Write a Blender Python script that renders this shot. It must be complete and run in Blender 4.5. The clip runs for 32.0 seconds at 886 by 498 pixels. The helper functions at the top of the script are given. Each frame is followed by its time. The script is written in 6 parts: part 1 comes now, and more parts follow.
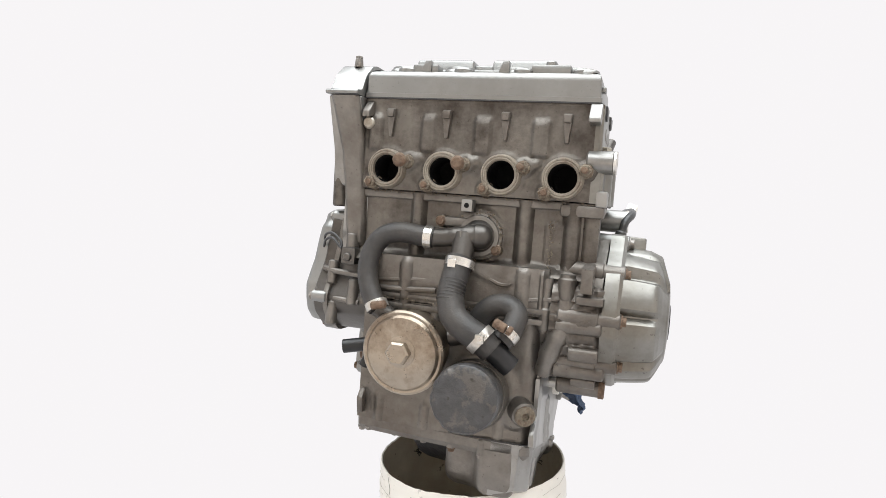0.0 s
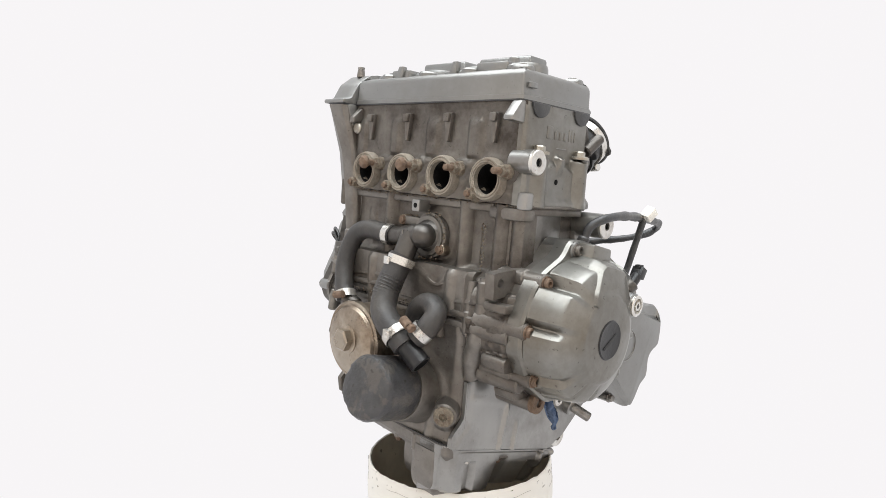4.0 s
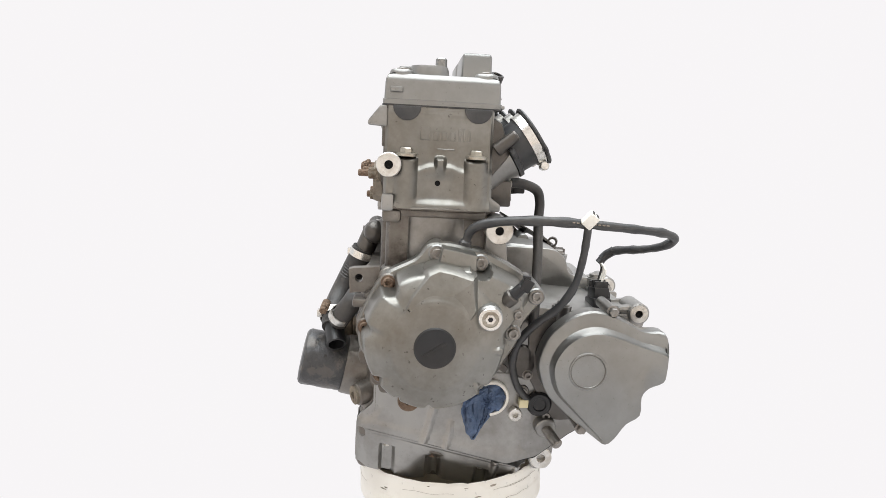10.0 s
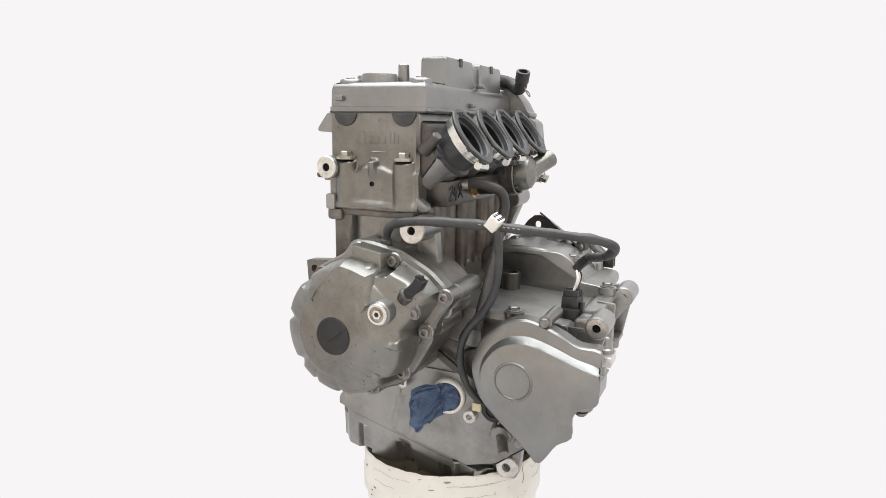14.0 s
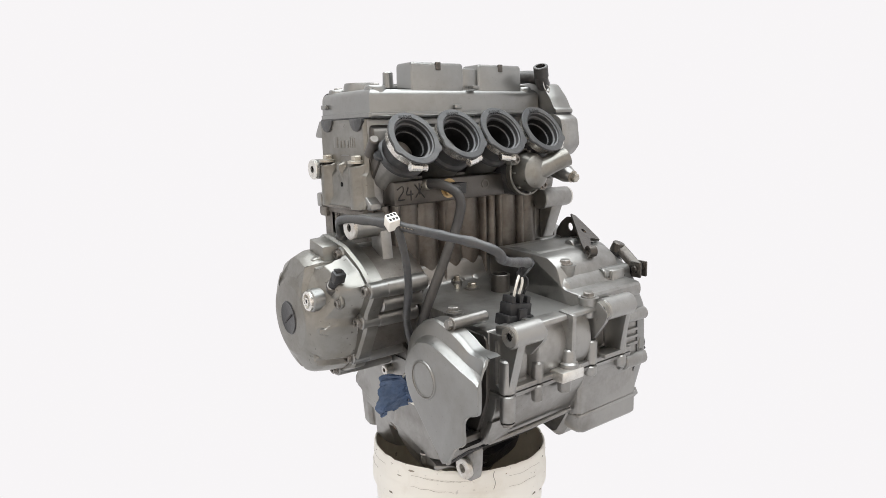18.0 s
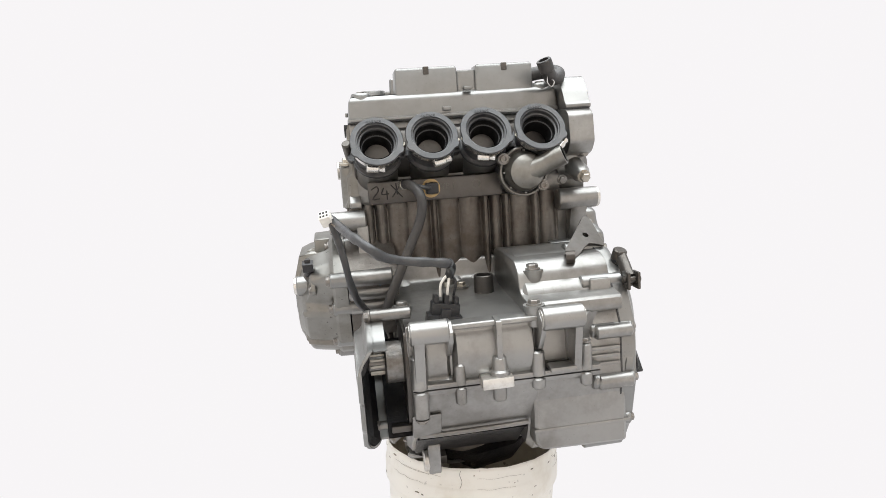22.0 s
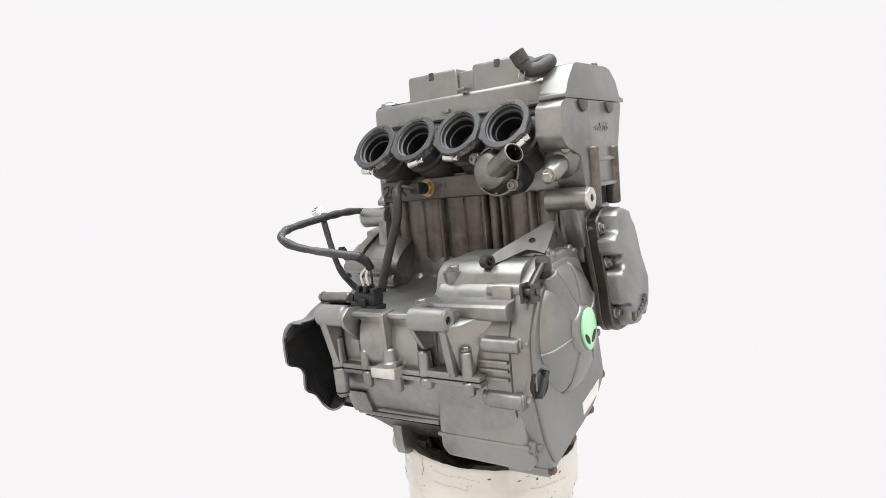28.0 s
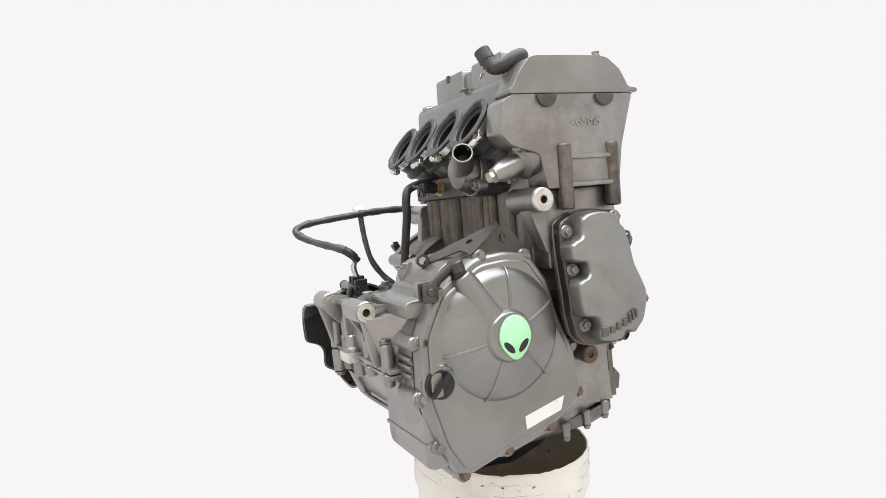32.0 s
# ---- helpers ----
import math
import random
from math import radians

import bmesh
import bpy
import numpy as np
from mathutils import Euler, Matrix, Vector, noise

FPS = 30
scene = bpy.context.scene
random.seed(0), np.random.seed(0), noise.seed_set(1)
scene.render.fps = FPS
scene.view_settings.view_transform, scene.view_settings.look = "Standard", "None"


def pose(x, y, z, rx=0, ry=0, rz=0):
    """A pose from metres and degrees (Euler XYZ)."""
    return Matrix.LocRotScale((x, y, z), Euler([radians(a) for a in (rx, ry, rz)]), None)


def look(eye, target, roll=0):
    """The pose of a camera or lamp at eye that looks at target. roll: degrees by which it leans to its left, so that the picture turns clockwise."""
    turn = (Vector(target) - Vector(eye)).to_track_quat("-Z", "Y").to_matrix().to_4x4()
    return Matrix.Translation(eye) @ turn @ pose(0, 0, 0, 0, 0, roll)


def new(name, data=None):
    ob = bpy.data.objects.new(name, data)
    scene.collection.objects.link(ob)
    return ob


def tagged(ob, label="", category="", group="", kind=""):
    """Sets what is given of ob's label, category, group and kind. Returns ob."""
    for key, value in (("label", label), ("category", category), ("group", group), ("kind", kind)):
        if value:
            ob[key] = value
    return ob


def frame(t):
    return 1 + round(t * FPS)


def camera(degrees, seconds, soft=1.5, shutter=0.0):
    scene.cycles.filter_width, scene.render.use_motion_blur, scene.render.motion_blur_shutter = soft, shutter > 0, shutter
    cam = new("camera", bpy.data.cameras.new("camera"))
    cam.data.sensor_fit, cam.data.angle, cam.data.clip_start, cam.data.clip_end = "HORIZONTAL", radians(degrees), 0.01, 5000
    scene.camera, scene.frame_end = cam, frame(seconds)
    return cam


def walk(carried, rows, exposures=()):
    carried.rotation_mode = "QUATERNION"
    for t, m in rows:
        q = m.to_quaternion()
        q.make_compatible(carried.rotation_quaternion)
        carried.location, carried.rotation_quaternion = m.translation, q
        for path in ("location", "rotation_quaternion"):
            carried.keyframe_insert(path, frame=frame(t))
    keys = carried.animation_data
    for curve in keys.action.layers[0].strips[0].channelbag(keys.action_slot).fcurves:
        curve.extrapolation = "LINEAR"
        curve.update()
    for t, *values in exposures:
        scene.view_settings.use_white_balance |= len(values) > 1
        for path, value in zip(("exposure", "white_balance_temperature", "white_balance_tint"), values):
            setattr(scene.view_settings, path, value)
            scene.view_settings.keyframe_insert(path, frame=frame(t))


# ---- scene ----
cam = camera(69.1, 32.0, soft=0.4)
CAM = Matrix(((-0.05256, -0.09924, 0.99367, 0.92724), (0.99858, 0.00317, 0.05313, 0.0),
              (-0.00842, 0.99506, 0.09893, 0.78867), (0, 0, 0, 1)))
walk(cam, [(0, CAM), (32.0, CAM)])

# the turntable: seconds and degrees, and the rest poses of what stands on it
SPIN = ((0, -97.03), (2, -83.15), (4, -69.26), (6, -55.35), (8, -41.41), (10, -27.44), (12, -13.44), (14, 0.59),
        (16, 14.66), (18, 28.78), (20, 42.94), (22, 57.14), (24, 71.39), (26, 85.69), (28, 100.04), (30, 114.43), (32, 128.88))
ENGINE_REST = Matrix(((0.92773, 0.36301, 0.08686, 0.00890), (-0.36646, 0.93003, 0.02722, -0.06736),
                      (-0.07090, -0.05709, 0.99585, 0.88738), (0, 0, 0, 1)))
BUCKET_REST = pose(-0.0117, -0.0431, 0.0, -0.5, -0.2)

# ---- light ----
world = bpy.data.worlds.new("world")
scene.world = world
world.use_nodes = True
world.node_tree.nodes["Background"].inputs[0].default_value = (0.95, 0.97, 1.0, 1)
world.node_tree.nodes["Background"].inputs[1].default_value = 0.5


def area(name, eye, target, size, power, color):
    lamp = bpy.data.lights.new(name, "AREA")
    lamp.shape, lamp.size, lamp.energy, lamp.color = "DISK", size, power, color
    ob = new(name, lamp)
    ob.matrix_world = look(eye, target)
    return ob


area("studio_softbox", (0.15, 0.0, 2.45), (0, 0, 0.7), 2.9, 98, (0.92, 0.97, 1.0))


# ---- materials ----
def mat(name, base, rough=0.5, metal=0.0, vary=0.25, scale=30, fine=400, bump=0.15, second=None, amount=0.5, mottle=9,
        rough_vary=0.12, lo=0.45, hi=0.62, random_part=0.0, spec=0.5, specks=0.0, speck_scale=220):
    """Principled surface with large stains (second colour), medium mottling, fine grain and relief."""
    m = bpy.data.materials.new(name)
    m.use_nodes = True
    nt = m.node_tree
    N, L = nt.nodes, nt.links
    b = N["Principled BSDF"]
    b.inputs["Metallic"].default_value = metal
    b.inputs["Specular IOR Level"].default_value = spec
    tc = N.new("ShaderNodeTexCoord")

    def noise_node(s, detail=4, rough_=0.6):
        n = N.new("ShaderNodeTexNoise")
        n.inputs["Scale"].default_value, n.inputs["Detail"].default_value, n.inputs["Roughness"].default_value = s, detail, rough_
        L.new(tc.outputs["Object"], n.inputs["Vector"])
        return n

    def ramp(src, a, c, ca, cc):
        r = N.new("ShaderNodeValToRGB")
        r.color_ramp.elements[0].position, r.color_ramp.elements[1].position = a, c
        r.color_ramp.elements[0].color, r.color_ramp.elements[1].color = (*ca, 1), (*cc, 1)
        L.new(src, r.inputs[0])
        return r

    med = noise_node(scale, 5)
    dark = tuple(c * (1 - vary) for c in base)
    light = tuple(min(1, c * (1 + vary)) for c in base)
    col = ramp(med.outputs[0], 0.3, 0.7, dark, light).outputs[0]
    if second:
        big = noise_node(mottle, 6, 0.7)
        mask = ramp(big.outputs[0], lo, hi, (0, 0, 0), (amount,) * 3)
        mix = N.new("ShaderNodeMix")
        mix.data_type = "RGBA"
        L.new(mask.outputs[0], mix.inputs["Factor"])
        L.new(col, mix.inputs["A"])
        mix.inputs["B"].default_value = (*second, 1)
        col = mix.outputs["Result"]
    if specks:
        sp = noise_node(speck_scale, 2, 0.5)
        smask = ramp(sp.outputs[0], 0.69, 0.74, (0, 0, 0), (specks,) * 3)
        mix2 = N.new("ShaderNodeMix")
        mix2.data_type = "RGBA"
        L.new(smask.outputs[0], mix2.inputs["Factor"])
        L.new(col, mix2.inputs["A"])
        mix2.inputs["B"].default_value = (0.03, 0.025, 0.02, 1)
        col = mix2.outputs["Result"]
    if random_part:
        oi = N.new("ShaderNodeObjectInfo")
        hsv = N.new("ShaderNodeHueSaturation")
        mr = N.new("ShaderNodeMapRange")
        mr.inputs["To Min"].default_value, mr.inputs["To Max"].default_value = 1 - random_part, 1 + random_part
        L.new(oi.outputs["Random"], mr.inputs["Value"])
        L.new(mr.outputs[0], hsv.inputs["Value"])
        L.new(col, hsv.inputs["Color"])
        col = hsv.outputs[0]
    L.new(col, b.inputs["Base Color"])
    f = noise_node(fine, 3, 0.7)
    rr = N.new("ShaderNodeMapRange")
    rr.inputs["To Min"].default_value, rr.inputs["To Max"].default_value = max(0.02, rough - rough_vary), min(1, rough + rough_vary)
    L.new(med.outputs[0], rr.inputs["Value"])
    L.new(rr.outputs[0], b.inputs["Roughness"])
    if bump:
        bp = N.new("ShaderNodeBump")
        bp.inputs["Strength"].default_value, bp.inputs["Distance"].default_value = bump, 0.001
        L.new(f.outputs[0], bp.inputs["Height"])
        wavy = noise_node(scale * 2.2, 4, 0.6)
        bw = N.new("ShaderNodeBump")
        bw.inputs["Strength"].default_value, bw.inputs["Distance"].default_value = min(0.35, bump * 1.3), 0.004
        L.new(wavy.outputs[0], bw.inputs["Height"])
        L.new(bp.outputs[0], bw.inputs["Normal"])
        L.new(bw.outputs[0], b.inputs["Normal"])
    return m


CAST = mat("cast_aluminium_paint", (0.322, 0.318, 0.306), 0.34, 0.80, 0.10, 14, 900, 0.07, (0.139, 0.129, 0.116), 0.6, 6, 0.08, specks=0.2, speck_scale=320)
DUSTY = mat("dusty_cast_aluminium", (0.200, 0.187, 0.170), 0.42, 0.66, 0.20, 34, 700, 0.18, (0.080, 0.064, 0.051), 0.9, 7, 0.12, 0.42, 0.66, specks=0.45, speck_scale=240)
STAINED = mat("oil_stained_casting", (0.172, 0.158, 0.140), 0.40, 0.70, 0.20, 34, 700, 0.18, (0.045, 0.035, 0.029), 0.9, 9, 0.12, 0.42, 0.62, specks=0.5, speck_scale=240)
COVER = mat("satin_grey_paint", (0.270, 0.271, 0.263), 0.33, 0.82, 0.08, 14, 1200, 0.04, (0.193, 0.185, 0.171), 0.5, 6, 0.09, specks=0.2, speck_scale=320)
DARKCAST = mat("dark_cast_aluminium", (0.112, 0.105, 0.097), 0.36, 0.8, 0.15, 24, 800, 0.12, (0.056, 0.046, 0.038), 0.6, 8, specks=0.2)
FACE = mat("weathered_alternator_paint", (0.239, 0.235, 0.218), 0.34, 0.84, 0.14, 18, 1200, 0.06, (0.126, 0.111, 0.089), 0.75, 7, 0.10, 0.43, 0.64, specks=0.5, speck_scale=180)
PORT = mat("crusted_port_rim", (0.27, 0.239, 0.194), 0.7, 0.15, 0.3, 120, 900, 0.5, (0.117, 0.077, 0.05), 0.7, 60, 0.1, 0.5, 0.66)
# black for grease, and for shade put into the colour under the engine
GREASE_SHADE = mat("grease_and_shade_black", (0.014, 0.014, 0.015), 0.45, 0.0, 0.3, 40, 500, 0.3, (0.04, 0.036, 0.032), 0.5, 15, spec=0.3)
MACHINED = mat("machined_aluminium", (0.66, 0.65, 0.62), 0.3, 0.8, 0.1, 60, 900, 0.08, (0.35, 0.30, 0.24), 0.5, 40)
STEEL = mat("zinc_steel", (0.42, 0.40, 0.35), 0.35, 0.8, 0.15, 80, 900, 0.1, (0.20, 0.14, 0.09), 0.5, 60)
BOLT = mat("dulled_bolt_steel", (0.26, 0.25, 0.235), 0.38, 0.75, 0.2, 90, 900, 0.15, (0.13, 0.10, 0.075), 0.45, 60)
RUST = mat("rusty_steel", (0.142, 0.093, 0.063), 0.8, 0.15, 0.4, 150, 900, 0.6, (0.209, 0.152, 0.109), 0.7, 120)
CRUST = mat("corroded_crust", (0.20, 0.172, 0.132), 0.9, 0.05, 0.35, 180, 900, 0.7, (0.10, 0.06, 0.038), 0.8, 130)
TARNISH = mat("tarnished_tin", (0.365, 0.315, 0.255), 0.30, 0.85, 0.14, 30, 700, 0.15, (0.156, 0.11, 0.074), 0.7, 16, specks=0.4)
RUBBER = mat("black_rubber", (0.033, 0.034, 0.036), 0.40, 0.0, 0.2, 50, 700, 0.12, (0.075, 0.072, 0.068), 0.5, 20)
HOSE = mat("dusty_hose_rubber", (0.036, 0.034, 0.033), 0.50, 0.0, 0.2, 50, 700, 0.2, (0.068, 0.061, 0.053), 0.6, 14)
PLASTIC = mat("black_plastic", (0.018, 0.018, 0.019), 0.33, 0.0, 0.2, 50, 700, 0.08, spec=0.4)
BLACKPAINT = mat("scuffed_black_paint", (0.060, 0.060, 0.062), 0.36, 0.35, 0.25, 60, 500, 0.3, (0.125, 0.112, 0.098), 0.55, 34, 0.14, 0.52, 0.57, specks=0.8, speck_scale=90)
# exhaust soot, and the shade inside all other holes put into the colour
SOOT_SHADE = mat("soot_and_shade_black", (0.010, 0.010, 0.010), 0.9, 0.0, 0.3, 60, 500, 0.3, spec=0.12)
BRASS = mat("aged_brass", (0.40, 0.29, 0.15), 0.4, 0.8, 0.15, 60, 600, 0.1)
CHROME = mat("bright_steel_clip", (0.72, 0.71, 0.68), 0.22, 0.9, 0.06, 60, 800, 0.05, (0.45, 0.40, 0.33), 0.4, 60)
WHITEPL = mat("white_plastic", (0.78, 0.76, 0.70), 0.45, 0.0, 0.05, 50, 600, 0.04)
YELLOWED = mat("yellowed_plastic", (0.66, 0.60, 0.38), 0.45, 0.0, 0.05, 50, 600, 0.04)
CREAM = mat("cream_bucket_plastic", (0.96, 0.945, 0.885), 0.45, 0.0, 0.03, 12, 400, 0.1, (0.60, 0.53, 0.40), 0.4, 9, 0.08, 0.56, 0.75, specks=0.3, speck_scale=120)
# grime of the inner wall, its base darkened further for the shade inside
GRIMY_SHADED = mat("grimy_shaded_bucket_inside", (0.36, 0.33, 0.28), 0.6, 0.0, 0.2, 25, 400, 0.15, (0.30, 0.25, 0.185), 0.7, 14, 0.1, 0.45, 0.62, specks=0.8, speck_scale=90)
DIRT = mat("dried_dirt", (0.20, 0.175, 0.14), 0.9, 0.0, 0.3, 120, 500, 0.3)
CLOTH = mat("blue_cloth", (0.075, 0.115, 0.20), 0.95, 0.0, 0.25, 60, 1500, 0.5, (0.12, 0.16, 0.24), 0.6, 40)
GREEN = mat("pale_green_enamel", (0.40, 0.80, 0.46), 0.25, 0.0, 0.06, 60, 600, 0.02, (0.45, 0.80, 0.52), 0.5, 30)
LABEL = mat("worn_white_sticker", (0.80, 0.79, 0.76), 0.5, 0.0, 0.03, 60, 600, 0.03, (0.35, 0.30, 0.24), 0.8, 70, 0.1, 0.60, 0.68)
# black of marker ink and small black pieces, and painted shade in recesses
INK_BLACK = mat("ink_and_recess_black", (0.015, 0.014, 0.014), 0.6, 0.0, 0.1, 50, 500, 0.0)
ENGRAVE = mat("cast_lettering", (0.12, 0.113, 0.10), 0.45, 0.4, 0.1, 50, 800, 0.1)


def thin_plastic(m, share, color):
    """Lets part of the light through a thin wall."""
    nt = m.node_tree
    tr, mix = nt.nodes.new("ShaderNodeBsdfTranslucent"), nt.nodes.new("ShaderNodeMixShader")
    tr.inputs["Color"].default_value = (*color, 1)
    mix.inputs[0].default_value = share
    nt.links.new(nt.nodes["Principled BSDF"].outputs[0], mix.inputs[1])
    nt.links.new(tr.outputs[0], mix.inputs[2])
    nt.links.new(mix.outputs[0], nt.nodes["Material Output"].inputs["Surface"])


thin_plastic(CREAM, 0.2, (0.95, 0.91, 0.80))
thin_plastic(GRIMY_SHADED, 0.12, (0.60, 0.54, 0.45))
# unseen wall: warm tone set for bounce, mottling to vary the engine's reflections
WALL = mat("pale_bounce_wall", (0.80, 0.735, 0.675), 0.9, 0.0, 0.22, 1.3, 60, 0.05)
CEILING = mat("white_ceiling", (0.72, 0.72, 0.72), 0.9, 0.0, 0.04, 3, 60, 0.05)
# black base with added emission: the white of floor and sweep is its own glow
paper = bpy.data.materials.new("glowing_white_paper")
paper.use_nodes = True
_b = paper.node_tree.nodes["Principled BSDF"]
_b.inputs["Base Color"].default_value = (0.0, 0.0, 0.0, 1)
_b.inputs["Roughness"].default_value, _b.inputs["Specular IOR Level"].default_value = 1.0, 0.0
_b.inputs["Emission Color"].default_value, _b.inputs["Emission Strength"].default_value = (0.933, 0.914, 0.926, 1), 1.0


# ---- mesh helpers (millimetres of the engine's own space) ----
MM = 0.001


def vec(p):
    return Vector(p) * MM


def finish(bm, bevel=0.0, seg=2, angle=32):
    bmesh.ops.remove_doubles(bm, verts=bm.verts, dist=1e-6)
    bmesh.ops.recalc_face_normals(bm, faces=bm.faces)
    if bevel:
        es = [e for e in bm.edges if len(e.link_faces) == 2 and e.calc_face_angle(0) > radians(angle)]
        bmesh.ops.bevel(bm, geom=es, offset=bevel * MM, segments=seg, profile=0.5, affect="EDGES", clamp_overlap=True)
    return bm


def part(name, bm, material, parent, label=""):
    me = bpy.data.meshes.new(name)
    for f in bm.faces:
        f.smooth = True
    for e in bm.edges:
        e.smooth = not (len(e.link_faces) == 2 and e.calc_face_angle(0) > radians(29))
    bm.to_mesh(me)
    bm.free()
    me.materials.append(material)
    ob = new(name, me)
    ob.parent = parent
    if label:
        ob["label"] = label
    return ob


def join(*bms):
    out = bms[0]
    for b in bms[1:]:
        me = bpy.data.meshes.new("tmp")
        b.to_mesh(me)
        out.from_mesh(me)
        b.free()
        bpy.data.meshes.remove(me)
    return out


def box(x0, x1, y0, y1, z0, z1, bevel=2.0, seg=2):
    bm = bmesh.new()
    v = [bm.verts.new(vec((x, y, z))) for x in (x0, x1) for y in (y0, y1) for z in (z0, z1)]
    for q in ((0, 1, 3, 2), (4, 6, 7, 5), (0, 4, 5, 1), (2, 3, 7, 6), (0, 2, 6, 4), (1, 5, 7, 3)):
        bm.faces.new([v[i] for i in q])
    return finish(bm, bevel, seg)


def prism(pts, axis, a, b, bevel=2.0, seg=2, taper=0.0):
    """A polygon in the plane across the axis ('x': y, z; 'y': x, z; 'z': x, y), extruded from a to b; taper shrinks the end at b."""
    put = {"x": lambda u, v, w: (w, u, v), "y": lambda u, v, w: (u, w, v), "z": lambda u, v, w: (u, v, w)}[axis]
    cu, cv = sum(p[0] for p in pts) / len(pts), sum(p[1] for p in pts) / len(pts)
    bm = bmesh.new()
    lo = [bm.verts.new(vec(put(u, v, a))) for u, v in pts]
    hi = [bm.verts.new(vec(put(cu + (u - cu) * (1 - taper), cv + (v - cv) * (1 - taper), b))) for u, v in pts]
    bm.faces.new(lo)
    bm.faces.new(hi)
    n = len(pts)
    for i in range(n):
        bm.faces.new((lo[i], lo[(i + 1) % n], hi[(i + 1) % n], hi[i]))
    return finish(bm, bevel, seg)


def basis(d):
    d = Vector(d).normalized()
    u = d.orthogonal().normalized()
    if abs(d.z) < 0.9:
        u = Vector((0, 0, 1)).cross(d).normalized()
    return d, u, d.cross(u)


def lathe(p, d, profile, seg=28, closed=False):
    """Rings (distance along d from p, radius) joined into a turned body; radius 0 closes an end."""
    d, u, w = basis(d)
    bm = bmesh.new()
    rings = []
    for h, r in profile:
        c = Vector(p) + d * h
        if r <= 0:
            rings.append([bm.verts.new(c * MM)])
        else:
            rings.append([bm.verts.new((c + (u * math.cos(2 * math.pi * k / seg) + w * math.sin(2 * math.pi * k / seg)) * r) * MM) for k in range(seg)])
    pairs = list(zip(rings, rings[1:])) + ([(rings[-1], rings[0])] if closed else [])
    for a, b in pairs:
        for k in range(seg):
            j = (k + 1) % seg
            q = [a[k % len(a)], a[j % len(a)], b[j % len(b)], b[k % len(b)]]
            q = list(dict.fromkeys(q))
            if len(q) > 2:
                bm.faces.new(q)
    bmesh.ops.recalc_face_normals(bm, faces=bm.faces)
    return bm


def cyl(p0, p1, r, r1=None, seg=20, bevel=1.0):
    p0, p1 = Vector(p0), Vector(p1)
    h, r1 = (p1 - p0).length, r if r1 is None else r1
    e = min(bevel, r * 0.4, r1 * 0.4, h * 0.4)
    return lathe(p0, p1 - p0, ((0, 0), (0, r - e), (e, r), (h - e, r1), (h, r1 - e), (h, 0)), seg)


def tube(p0, p1, ro, ri, seg=24, depth=None, e=0.8):
    """A pipe end at p1: outer radius, bore radius and the bore's depth."""
    p0, p1 = Vector(p0), Vector(p1)
    h = (p1 - p0).length
    depth = h - 0.5 if depth is None else depth
    return lathe(p0, p1 - p0, ((0, 0), (0, ro - e), (e, ro), (h - e, ro), (h, ro - e), (h, ri), (h - depth, ri), (h - depth, 0)), seg)


def hexbolt(p, d, r=6.5, h=5.5, washer=True):
    d0 = Vector(d).normalized()
    bm = lathe(p, d0, ((0, 0), (0, r), (h * 0.85, r), (h, r * 0.86), (h, 0)), 6)
    if washer:
        bm = join(bm, lathe(Vector(p) - d0 * 0.5, d0, ((0, 0), (0, r * 1.3), (1.6, r * 1.3), (1.8, r * 1.2), (1.8, 0)), 20))
    return bm


def capbolt(p, d, r=5.5, h=6.0):
    return lathe(p, d, ((0, 0), (0, r * 1.35), (1.4, r * 1.35), (1.5, r), (h - 0.6, r), (h, r - 0.6), (h, r * 0.52), (h * 0.5, r * 0.5), (h * 0.5, 0)), 18)


def smooth_path(pts, n=6):
    out = []
    P = [Vector(p) for p in pts]
    P = [P[0] * 2 - P[1]] + P + [P[-1] * 2 - P[-2]]
    for i in range(1, len(P) - 2):
        a, b, c, d = P[i - 1:i + 3]
        for k in range(n):
            t = k / n
            out.append(0.5 * (2 * b + (c - a) * t + (2 * a - 5 * b + 4 * c - d) * t * t + (3 * b - 3 * c + d - a) * t ** 3))
    out.append(P[-2])
    return out


def sweep(pts, r, seg=14, n=6, cap=True, wob=0.0, flat=1.0):
    path = smooth_path(pts, n)
    bm = bmesh.new()
    rings, up = [], None
    for i, p in enumerate(path):
        t = (path[min(i + 1, len(path) - 1)] - path[max(i - 1, 0)]).normalized()
        up = t.orthogonal().normalized() if up is None else (up - t * up.dot(t)).normalized()
        side = t.cross(up)
        rr = r[min(len(r) - 1, int(i / len(path) * len(r)))] if isinstance(r, (list, tuple)) else r
        rr *= 1 + wob * noise.noise(p * 0.08)
        rings.append([bm.verts.new((p + (up * math.cos(2 * math.pi * k / seg) * flat + side * math.sin(2 * math.pi * k / seg)) * rr) * MM) for k in range(seg)])
    for a, b in zip(rings, rings[1:]):
        for k in range(seg):
            bm.faces.new((a[k], a[(k + 1) % seg], b[(k + 1) % seg], b[k]))
    if cap:
        bm.faces.new(rings[0])
        bm.faces.new(rings[-1])
    bmesh.ops.recalc_face_normals(bm, faces=bm.faces)
    return bm


